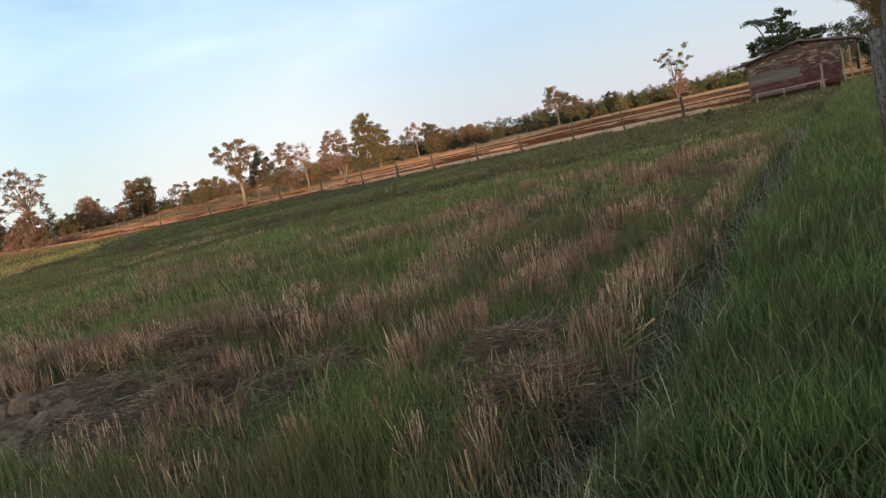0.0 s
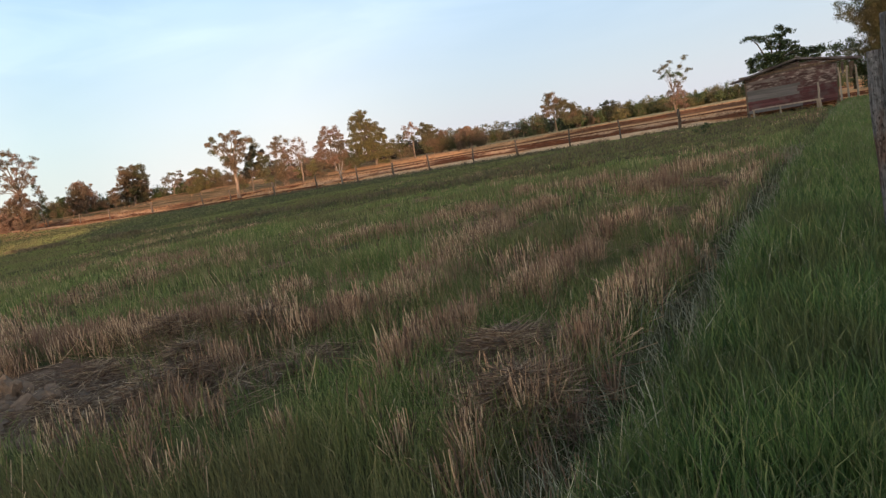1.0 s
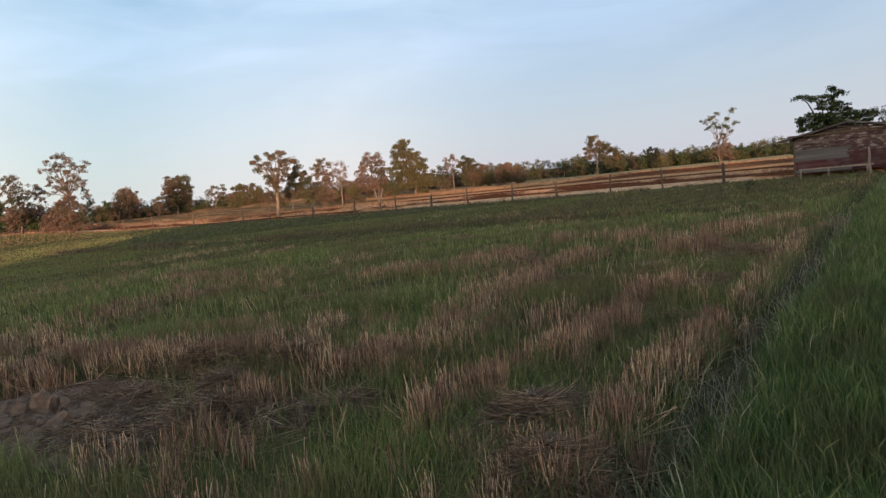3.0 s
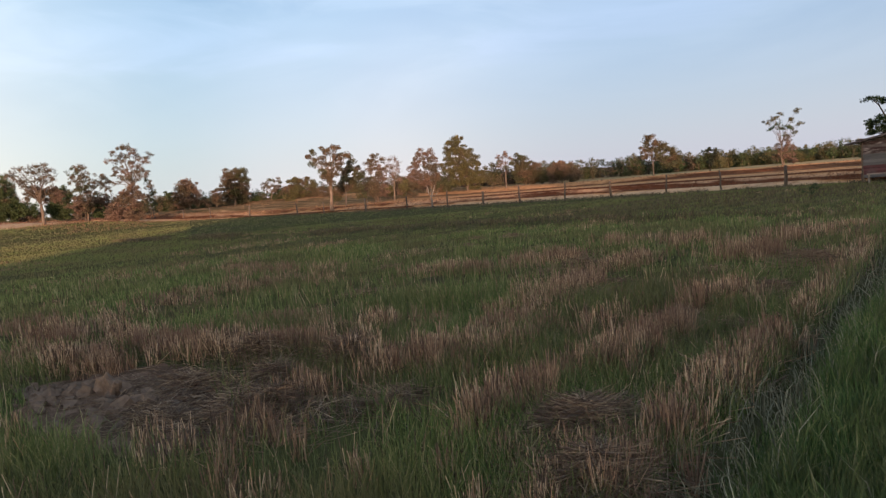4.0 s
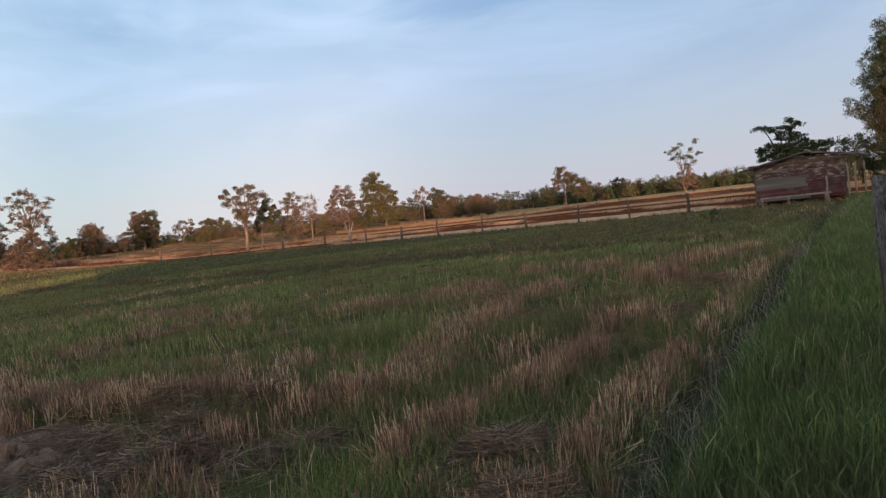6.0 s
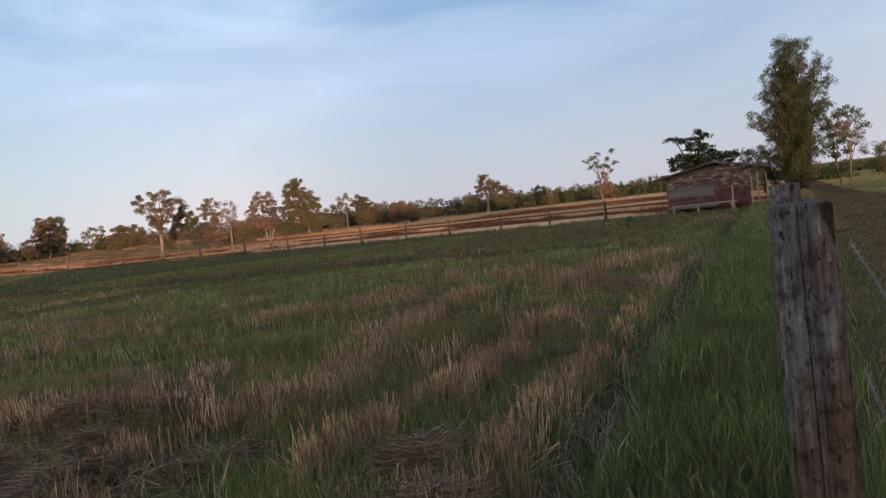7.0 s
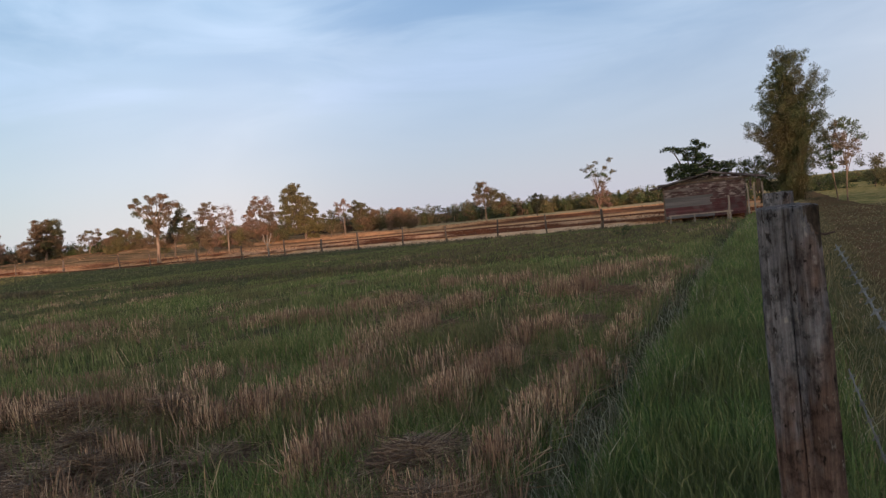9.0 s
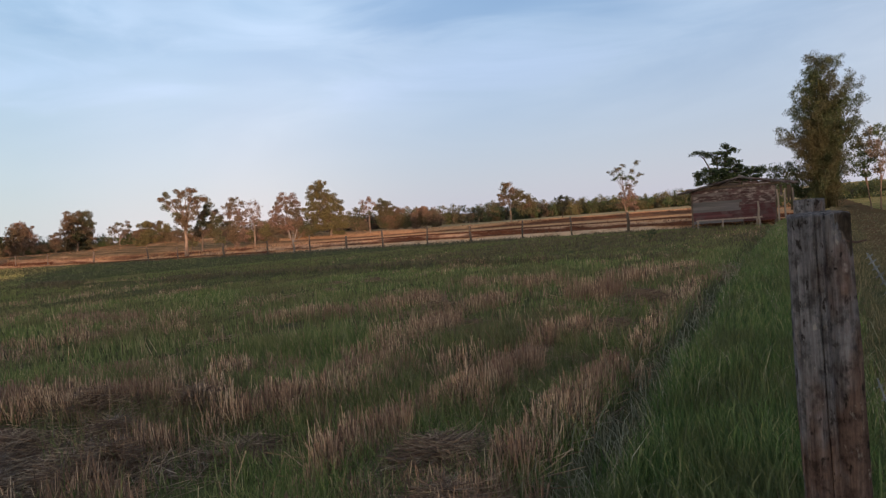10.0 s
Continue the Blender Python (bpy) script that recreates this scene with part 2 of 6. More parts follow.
def metal(name, colour, rust, rough, rusty=0.5):
    m, nt, p = fresh(name, rough, 0.5)
    tc = nt.nodes.new("ShaderNodeTexCoord")
    n = noise_node(nt, tc.outputs["Object"], 3.0, 6.0, 0.65)
    f = ramp(nt, n, [(0.5 - rusty * 0.2, (0, 0, 0)), (0.75 - rusty * 0.2, (1, 1, 1))])
    nt.links.new(blend(nt, f, colour, rust), p.inputs["Base Color"])
    p.inputs["Metallic"].default_value = 0.5
    return m


M_ROOF = metal("rusted_corrugated_sheet", (0.16, 0.15, 0.148), (0.10, 0.07, 0.058), 0.6, 0.6)
M_WIRE = metal("galvanised_barbed_wire", (0.16, 0.165, 0.175), (0.07, 0.058, 0.05), 0.6, 0.4)
M_NAIL = metal("rusted_iron", (0.06, 0.045, 0.04), (0.11, 0.055, 0.035), 0.8, 0.8)


def ground_material():
    m, nt, p = fresh("field_soil_and_meadow", 0.95, 0.0)
    geo = nt.nodes.new("ShaderNodeNewGeometry")
    pos = geo.outputs["Position"]
    sep = nt.nodes.new("ShaderNodeSeparateXYZ")
    nt.links.new(pos, sep.inputs["Vector"])
    big, mid, fine = noise_node(nt, pos, 0.25, 5.0), noise_node(nt, pos, 1.7, 5.0), noise_node(nt, pos, 26.0, 6.0, 0.7)
    soil = ramp(nt, fine, [(0.3, (0.035, 0.026, 0.020)), (0.55, (0.085, 0.064, 0.050)), (0.8, (0.19, 0.15, 0.12))])
    turf = ramp(nt, mid, [(0.35, (0.052, 0.055, 0.024)), (0.55, (0.083, 0.086, 0.034)), (0.72, (0.115, 0.094, 0.05))])
    cover = ramp(nt, big, [(0.3, (0.45, 0.45, 0.45)), (0.65, (0.9, 0.9, 0.9))])
    field = blend(nt, cover, soil, turf)
    # dry meadow beyond the far fence, in strips between the bunds
    strip = nt.nodes.new("ShaderNodeCombineXYZ")
    nt.links.new(maths(nt, "MULTIPLY", sep.outputs["X"], 0.17), strip.inputs["X"])
    nt.links.new(maths(nt, "MULTIPLY", sep.outputs["Y"], 0.45), strip.inputs["Y"])
    ragged = noise_node(nt, strip.outputs["Vector"], 1.0, 5.0, 0.65)
    wave = maths(nt, "SINE", maths(nt, "MULTIPLY", sep.outputs["X"], 0.09))
    across = maths(nt, "ADD", maths(nt, "ADD", sep.outputs["Y"], maths(nt, "MULTIPLY", ragged, 7.0)), maths(nt, "MULTIPLY", wave, 1.8))
    across = maths(nt, "MULTIPLY", maths(nt, "SUBTRACT", across, 42.9), 0.0167)
    tan, russet = (0.50, 0.25, 0.122), (0.12, 0.042, 0.022)
    meadow = ramp(nt, across, [(0.0, (0.52, 0.33, 0.205)), (0.025, tan), (0.033, russet), (0.09, russet), (0.10, (0.46, 0.27, 0.165)), (0.122, tan), (0.132, russet), (0.21, russet), (0.225, tan),
                               (0.34, (0.42, 0.27, 0.16)), (0.47, tan), (0.50, (0.16, 0.09, 0.055)), (0.56, russet), (0.59, tan), (0.66, (0.15, 0.09, 0.055)), (0.72, tan), (1.0, (0.34, 0.26, 0.15))])
    speck = ramp(nt, mid, [(0.36, (0.72, 0.66, 0.62)), (0.52, (1.05, 1.05, 1.05))])
    meadow = blend(nt, 1.0, meadow, speck, "MULTIPLY")
    # brown-olive rough ground on its western side, behind the sandy strip
    westward = maths(nt, "MULTIPLY", maths(nt, "SUBTRACT", maths(nt, "MULTIPLY", sep.outputs["X"], -1.0), 46.0), 0.04, True)
    back = maths(nt, "MULTIPLY", maths(nt, "SUBTRACT", maths(nt, "ADD", sep.outputs["Y"], maths(nt, "MULTIPLY", ragged, 9.0)), 50.0), 0.35, True)
    heath = ramp(nt, ragged, [(0.36, (0.085, 0.058, 0.030)), (0.52, (0.17, 0.105, 0.055)), (0.66, (0.33, 0.20, 0.115))])
    meadow = blend(nt, maths(nt, "MULTIPLY", westward, back), meadow, heath)
    # green-tan rough pasture on the road's side
    pasture = ramp(nt, mid, [(0.38, (0.10, 0.10, 0.038)), (0.52, (0.22, 0.175, 0.072)), (0.66, (0.36, 0.255, 0.125))])
    roadside = maths(nt, "MULTIPLY", maths(nt, "ADD", sep.outputs["X"], maths(nt, "MULTIPLY", big, 3.0)), 0.6, True)
    meadow = blend(nt, roadside, meadow, pasture)
    edge = maths(nt, "ADD", sep.outputs["Y"], maths(nt, "MULTIPLY", mid, 1.6))
    dry = maths(nt, "MULTIPLY", maths(nt, "SUBTRACT", edge, 40.2), 1.2, True)
    beyond = maths(nt, "ADD", maths(nt, "MULTIPLY", sep.outputs["X"], -1.0), maths(nt, "MULTIPLY", mid, 4.0))
    dry = maths(nt, "MAXIMUM", dry, maths(nt, "MULTIPLY", maths(nt, "SUBTRACT", beyond, 75.0), 0.4, True))
    colour = blend(nt, dry, field, meadow)
    # the track's worn shoulders
    earth = ramp(nt, fine, [(0.3, (0.072, 0.040, 0.024)), (0.6, (0.125, 0.074, 0.045)), (0.8, (0.19, 0.122, 0.076))])
    tread = ramp(nt, mid, [(0.40, (0.15, 0.15, 0.15)), (0.62, (0.75, 0.75, 0.75))])
    worn = blend(nt, tread, earth, turf)
    aside = maths(nt, "ADD", sep.outputs["X"], maths(nt, "MULTIPLY", mid, 1.5))
    aside = maths(nt, "MULTIPLY", maths(nt, "SUBTRACT", aside, 1.15), 2.0, True)
    before = maths(nt, "MULTIPLY", maths(nt, "SUBTRACT", 44.0, sep.outputs["Y"]), 0.25, True)
    colour = blend(nt, maths(nt, "MULTIPLY", aside, before), colour, worn)
    nt.links.new(colour, p.inputs["Base Color"])
    bump(nt, fine, 0.7, 0.03)
    return m


def road_material():
    m, nt, p = fresh("sandy_dirt_road", 0.95, 0.0)
    geo = nt.nodes.new("ShaderNodeNewGeometry")
    pos = geo.outputs["Position"]
    mid, fine = noise_node(nt, pos, 1.1, 6.0, 0.6), noise_node(nt, pos, 30.0, 5.0, 0.7)
    earth = ramp(nt, fine, [(0.3, (0.072, 0.040, 0.024)), (0.6, (0.125, 0.074, 0.045)), (0.8, (0.19, 0.122, 0.076))])
    turf = ramp(nt, fine, [(0.3, (0.058, 0.050, 0.024)), (0.7, (0.10, 0.084, 0.042))])
    f = ramp(nt, mid, [(0.38, (0.1, 0.1, 0.1)), (0.62, (0.65, 0.65, 0.65))])
    nt.links.new(blend(nt, f, earth, turf), p.inputs["Base Color"])
    bump(nt, fine, 0.6, 0.02)
    return m


def mud_material():
    m, nt, p = fresh("dry_grey_brown_clod", 0.95, 0.0)
    tc = nt.nodes.new("ShaderNodeTexCoord")
    n = noise_node(nt, tc.outputs["Object"], 9.0, 6.0, 0.7)
    nt.links.new(ramp(nt, n, [(0.3, (0.09, 0.062, 0.048)), (0.6, (0.19, 0.135, 0.106)), (0.8, (0.29, 0.22, 0.178))]), p.inputs["Base Color"])
    bump(nt, n, 0.8, 0.02)
    return m


def post_material():
    """Old split timber: grey weathered skin, red-brown heart stains, black pits and checks."""
    m, nt, p = fresh("weathered_post_wood", 0.9, 0.15)
    tc = nt.nodes.new("ShaderNodeTexCoord")
    def along(sx, sz):
        mp = nt.nodes.new("ShaderNodeMapping")
        mp.inputs["Scale"].default_value = (sx, sx, sz)
        nt.links.new(tc.outputs["Object"], mp.inputs["Vector"])
        return mp.outputs["Vector"]
    grain = noise_node(nt, along(1, 0.05), 95.0, 6.0, 0.7)
    streak = noise_node(nt, along(1, 0.12), 22.0, 5.0, 0.6)
    pits = noise_node(nt, along(1, 0.45), 48.0, 4.0, 0.6)
    broad = noise_node(nt, along(1, 0.4), 7.0, 4.0, 0.6)
    spot = nt.nodes.new("ShaderNodeSeparateXYZ")
    nt.links.new(tc.outputs["Object"], spot.inputs["Vector"])
    broad = maths(nt, "ADD", broad, maths(nt, "MULTIPLY", spot.outputs["X"], 1.1))
    low = maths(nt, "MULTIPLY", maths(nt, "SUBTRACT", 1.16, spot.outputs["Z"]), 0.7, True)
    broad = maths(nt, "SUBTRACT", maths(nt, "ADD", broad, maths(nt, "MINIMUM", low, 0.15)), 0.01)
    grey = ramp(nt, grain, [(0.30, (0.040, 0.040, 0.043)), (0.47, (0.098, 0.100, 0.109)), (0.70, (0.175, 0.180, 0.195))])
    heart = ramp(nt, grain, [(0.30, (0.034, 0.022, 0.019)), (0.55, (0.088, 0.060, 0.050)), (0.75, (0.14, 0.105, 0.090))])
    colour = blend(nt, ramp(nt, broad, [(0.50, (0, 0, 0)), (0.64, (1, 1, 1))]), grey, heart)
    colour = blend(nt, ramp(nt, streak, [(0.34, (0.6, 0.6, 0.6)), (0.43, (0, 0, 0))]), colour, (0.026, 0.022, 0.020))
    colour = blend(nt, ramp(nt, pits, [(0.34, (0.9, 0.9, 0.9)), (0.40, (0, 0, 0))]), colour, (0.009, 0.007, 0.006))
    colour = blend(nt, ramp(nt, pits, [(0.64, (0, 0, 0)), (0.70, (0.6, 0.6, 0.6))]), colour, (0.242, 0.230, 0.213))
    mottle = noise_node(nt, along(1, 0.7), 34.0, 5.0, 0.7)
    colour = blend(nt, 1.0, colour, ramp(nt, mottle, [(0.36, (0.42, 0.42, 0.43)), (0.5, (1.05, 1.05, 1.06)), (0.66, (1.35, 1.35, 1.36))]), "MULTIPLY")
    colour = blend(nt, 1.0, colour, (0.85, 0.86, 0.91), "MULTIPLY")
    nt.links.new(colour, p.inputs["Base Color"])
    relief = maths(nt, "ADD", grain, maths(nt, "MULTIPLY", streak, 1.5))
    bump(nt, maths(nt, "ADD", relief, maths(nt, "ADD", pits, mottle)), 1.0, 0.010)
    return m


M_POST = post_material()
M_ROT = wood("rotten_dark_wood", [(0.32, (0.008, 0.006, 0.005)), (0.52, (0.035, 0.028, 0.024)), (0.7, (0.12, 0.10, 0.09))], 12.0, 60.0, axis=(1, 1, 0.3))
def bare_soil_material():
    """Trampled pinkish-grey mud with crumbs of straw and damp dark hollows."""
    m, nt, p = fresh("trampled_bare_soil", 0.92, 0.0)
    geo = nt.nodes.new("ShaderNodeNewGeometry")
    pos = geo.outputs["Position"]
    mid, fine = noise_node(nt, pos, 3.2, 6.0, 0.65), noise_node(nt, pos, 38.0, 6.0, 0.7)
    dry = ramp(nt, fine, [(0.3, (0.12, 0.074, 0.055)), (0.55, (0.235, 0.155, 0.117)), (0.8, (0.36, 0.26, 0.205))])
    damp = ramp(nt, fine, [(0.3, (0.06, 0.038, 0.028)), (0.7, (0.17, 0.11, 0.08))])
    nt.links.new(blend(nt, ramp(nt, mid, [(0.40, (0, 0, 0)), (0.60, (1, 1, 1))]), damp, dry), p.inputs["Base Color"])
    bump(nt, fine, 0.9, 0.03)
    return m


M_GROUND, M_ROAD, M_CLOD, M_BARE = ground_material(), road_material(), mud_material(), bare_soil_material()
rng = np.random.default_rng(7)


# ---- mesh helpers ----
def mesh_of(name, verts, tris, material):
    me = bpy.data.meshes.new(name)
    verts, tris = np.asarray(verts, np.float32), np.asarray(tris, np.int32)
    me.vertices.add(len(verts))
    me.vertices.foreach_set("co", verts.ravel())
    me.loops.add(tris.size)
    me.loops.foreach_set("vertex_index", tris.ravel())
    me.polygons.add(len(tris))
    me.polygons.foreach_set("loop_start", np.arange(0, tris.size, 3, dtype=np.int32))
    me.update(calc_edges=True)
    me.materials.append(material)
    return me


def child(ob, parent):
    if parent:
        ob.parent = parent
    return ob


def part(name, geometry, material, parent, label=""):
    """One mesh under a thing or a part, from a bmesh or from (verts, tris)."""
    if isinstance(geometry, bmesh.types.BMesh):
        me = bpy.data.meshes.new(name)
        geometry.to_mesh(me)
        geometry.free()
        me.materials.append(material)
    else:
        me = mesh_of(name, *geometry, material)
    ob = child(new(name, me), parent)
    return tagged(ob, label) if label else ob


def thing(name, x, y, z, label, category, group="", turn=0.0):
    ob = new(name)
    ob.matrix_world = pose(x, y, z, 0, 0, turn)
    ob.empty_display_size = 0.2
    return tagged(ob, label, category, group)


def join(pieces):
    verts, tris, n = [], [], 0
    for v, f in pieces:
        verts.append(np.asarray(v, float))
        tris.append(np.asarray(f, int) + n)
        n += len(v)
    return np.concatenate(verts), np.concatenate(tris)


def tube(points, radii, sides=6):
    """A tapered limb along points."""
    pts = np.asarray(points, float)
    ways = np.gradient(pts, axis=0)
    ways /= np.linalg.norm(ways, axis=1)[:, None] + 1e-9
    ref = np.array([1.0, 0.0, 0.0]) if abs(ways[:, 0]).mean() < 0.8 else np.array([0.0, 1.0, 0.0])
    a = np.cross(ways, ref)
    a /= np.linalg.norm(a, axis=1)[:, None] + 1e-9
    b = np.cross(ways, a)
    ang = np.linspace(0, 2 * np.pi, sides, endpoint=False)
    ring = np.cos(ang)[None, :, None] * a[:, None] + np.sin(ang)[None, :, None] * b[:, None]
    verts = (pts[:, None] + ring * np.asarray(radii, float)[:, None, None]).reshape(-1, 3)
    tris = []
    for i in range(len(pts) - 1):
        for k in range(sides):
            p, q = i * sides + k, i * sides + (k + 1) % sides
            tris += [(p, q, q + sides), (p, q + sides, p + sides)]
    top = (len(pts) - 1) * sides
    for k in range(1, sides - 1):
        tris += [(0, k + 1, k), (top, top + k, top + k + 1)]
    return verts, np.array(tris)


def bowed(a, b, sag, n=5, wobble=0.0):
    t = np.linspace(0, 1, n)[:, None]
    p = np.asarray(a, float) * (1 - t) + np.asarray(b, float) * t
    p[:, 2] += (4 * t * (1 - t))[:, 0] * sag
    if wobble:
        p[1:-1] += rng.normal(0, wobble, (n - 2, 3))
    return p


def block(w, d, h, rough=0.0, bevel=0.008, x=0, y=0, z=0, cuts=0):
    """A board or beam: bevelled, with slightly uneven edges; its base's middle at x, y, z."""
    bm = bmesh.new()
    bmesh.ops.create_cube(bm, size=1)
    bmesh.ops.transform(bm, matrix=Matrix.Translation((x, y, z + h / 2)) @ Matrix.Diagonal((w, d, h, 1)), verts=bm.verts)
    if cuts:
        longest = max((w, 0), (d, 1), (h, 2))[1]
        edges = [e for e in bm.edges if abs((e.verts[0].co - e.verts[1].co)[longest]) > 1e-5]
        bmesh.ops.subdivide_edges(bm, edges=edges, cuts=cuts)
    if bevel:
        bmesh.ops.bevel(bm, geom=[e for e in bm.edges if len(e.link_faces) == 2 and e.calc_face_angle(0) > 1], offset=bevel, segments=1, affect="EDGES")
    if rough:
        for v in bm.verts:
            v.co += Vector(rng.normal(0, rough, 3))
    return bm


# ---- terrain ----
def smooth(t):
    t = np.clip(t, 0, 1)
    return t * t * (3 - 2 * t)


def lumps(x, y, scale, seed):
    """A cheap, smooth wave field for relief."""
    r = np.random.default_rng(seed)
    total = 0.0
    for i in range(7):
        a, k, p = r.uniform(0, 2 * np.pi), scale * r.uniform(0.6, 1.9), r.uniform(0, 6.3)
        total = total + np.sin(k * (np.cos(a) * x + np.sin(a) * y) + p)
    return total / 7


def mud(x, y):
    """How bare the trampled patches are, 0 to 1."""
    wav = 0.25 * lumps(x, y, 3.0, 5)
    a = 1.25 - np.hypot((x + 5.75 + 0.35 * (y - 2.6)) / 1.35, (y - 2.45) / 0.75) + wav
    b = 0.62 - np.hypot((x + 3.45) / 0.5, (y - 3.4) / 0.45) + wav
    c = 1.15 - np.hypot((x + 2.75) / 0.32, (y - 6.55) / 0.5) + wav
    return np.clip(np.maximum(a, np.maximum(b, c)) * 2.5, 0, 1)


def ground_z(x, y):
    x, y = np.asarray(x, float), np.asarray(y, float)
    r = np.hypot(x, y)
    z = -0.3 * smooth((r - 10) / 25)
    z = z + 0.95 * smooth((-x - 48) / 45) * smooth((r - 68) / 55)
    z = z + 1.0 * smooth((-x - 55) / 20) * smooth((42 - y) / 13) * smooth((y + 30) / 30)
    near = 1 - smooth((r - 30) / 20)
    z = z + near * (0.018 * lumps(x, y, 2.2, 1) + 0.012 * lumps(x, y, 7.0, 2))
    # shallow ditch, grassy bank of the fence line, rows of old furrows
    line = x + 1.22 + 0.035 * np.maximum(y - 3, 0) + 0.05 * np.sin(y * 1.3)
    inside = smooth((45 - y) / 4) * smooth((y + 12) / 4)
    z = z - 0.16 * np.exp(-(line / 0.15) ** 2) * inside
    z = z + 0.05 * smooth((line - 0.2) / 0.5) * smooth((1.2 - x) / 0.5) * inside
    field = smooth((-1.35 - x) / 0.3) * smooth((38 - y) / 2)
    z = z + 0.02 * np.cos((x + 2.5) * 6.4) * field * near
    # bunds: a low one across the field, others in the meadow
    z = z + 0.14 * np.exp(-((y - 19.5 - 0.3 * np.sin(x * 0.3)) / 0.55) ** 2) * smooth((-4 - x) / 3) * smooth((x + 40) / 6)
    for at, high in ((41.2, 0.18), (46.5, 0.35), (52.5, 0.30), (74.0, 0.35), (84.0, 0.30)):
        z = z + high * np.exp(-((y - at - 0.8 * np.sin(x * 0.09 + at)) / 0.9) ** 2) * smooth((-5 - x) / 4)
    m = mud(x, y)
    z = z + m * (0.05 * np.abs(lumps(x, y, 9.0, 3)) + 0.03 * lumps(x, y, 21.0, 4) - 0.03)
    return z


def grow(start, end, first, rate):
    out, s = [start], first
    while out[-1] < end:
        out.append(out[-1] + s)
        s *= rate
    return np.array(out)


def build_ground():
    xs = np.unique(np.concatenate([-grow(10, 2600, 0.2, 1.09), np.arange(-10, 1.5, 0.1), grow(1.5, 2600, 0.15, 1.13)]).round(4))
    ys = np.unique(np.concatenate([-grow(0, 2600, 0.3, 1.16), np.arange(0, 9, 0.095), np.arange(9, 22, 0.24), np.arange(22, 90, 0.7), grow(90, 2600, 1.0, 1.14)]).round(4))
    X, Y = np.meshgrid(xs, ys)
    Z = ground_z(X, Y)
    verts = np.stack([X, Y, Z], -1).reshape(-1, 3)
    w = len(xs)
    i = (np.arange(len(ys) - 1)[:, None] * w + np.arange(w - 1)[None]).ravel()
    tris = np.concatenate([np.stack([i, i + 1, i + w + 1], 1), np.stack([i, i + w + 1, i + w], 1)])
    me = mesh_of("ground", verts, tris, M_GROUND)
    me.materials.append(M_BARE)
    mid = verts[tris].mean(1)
    me.polygons.foreach_set("material_index", (mud(mid[:, 0], mid[:, 1]) > 0.45).astype(np.int32))
    me.polygons.foreach_set("use_smooth", np.ones(len(tris), bool))
    return tagged(new("ground", me), "green stubble field on damp brown soil with dry meadow beyond", "ground", kind="structure")


def build_road():
    ys = np.concatenate([np.arange(-60, 0, 1.5), np.arange(0, 30, 0.25), np.arange(30, 130, 1.0)])
    cs = np.linspace(-1, 1, 13)
    verts = []
    for y in ys:
        mid = 2.35 - 1.0 * float(smooth((y - 32) / 30)) - 0.03 * max(y - 62, 0)
        half = 1.45 - 0.45 * float(smooth((y - 25) / 25)) + 0.08 * math.sin(y * 0.7)
        for c in cs:
            x = mid + half * c
            verts.append((x, y, float(ground_z(x, y)) + 0.016 + 0.006 * math.cos(c * 7) - 0.05 * max(0.0, abs(c) - 0.75)))
    n = len(cs)
    i = (np.arange(len(ys) - 1)[:, None] * n + np.arange(n - 1)[None]).ravel()
    tris = np.concatenate([np.stack([i, i + 1, i + n + 1], 1), np.stack([i, i + n + 1, i + n], 1)])
    return tagged(new("road", mesh_of("road", verts, tris, M_ROAD)), "sandy brown dirt track worn into the grass beside the fence", "road", kind="structure")


build_ground()
build_road()


# ---- trees ----
def leaves(centres, sizes, per, leaf, flat=1.0, narrow=0.55, droop=0.0, simple=False):
    """Small folded leaves in clumps round centres; simple: far ones, of one face each."""
    c = np.repeat(np.asarray(centres, float), per, axis=0)
    s = np.repeat(np.asarray(sizes, float), per)
    n = len(c)
    off = rng.normal(0, 1, (n, 3))
    off /= np.linalg.norm(off, axis=1)[:, None]
    off *= (rng.uniform(0, 1, n) ** 0.45)[:, None]
    at = c + off * s[:, None] * np.array([1, 1, flat])
    way = rng.normal(0, 1, (n, 3))
    way[:, 2] -= droop
    way /= np.linalg.norm(way, axis=1)[:, None]
    side = np.cross(way, rng.normal(0, 1, (n, 3)))
    side /= np.linalg.norm(side, axis=1)[:, None] + 1e-9
    fold = np.cross(way, side)
    L = (leaf * rng.uniform(0.6, 1.4, n))[:, None]
    a, b = at - way * L / 2, at + way * L / 2
    m1 = at + side * L * narrow / 2 + fold * L * 0.12
    m2 = at - side * L * narrow / 2 + fold * L * 0.12
    if simple:
        return np.stack([a, b, m1 + side * L * narrow / 2], 1).reshape(-1, 3), np.arange(n * 3).reshape(-1, 3)
    verts = np.stack([a, m1, b, m2], 1).reshape(-1, 3)
    i = np.arange(n) * 4
    return verts, np.concatenate([np.stack([i, i + 1, i + 2], 1), np.stack([i, i + 2, i + 3], 1)])


def in_blob(blob, n, shell=0.35):
    cx, cy, cz, rx, ry, rz = blob
    d = rng.normal(0, 1, (n, 3))
    d /= np.linalg.norm(d, axis=1)[:, None]
    d *= (rng.uniform(shell, 1, n) ** 0.6)[:, None]
    return np.array([cx, cy, cz]) + d * np.array([rx, ry, rz])


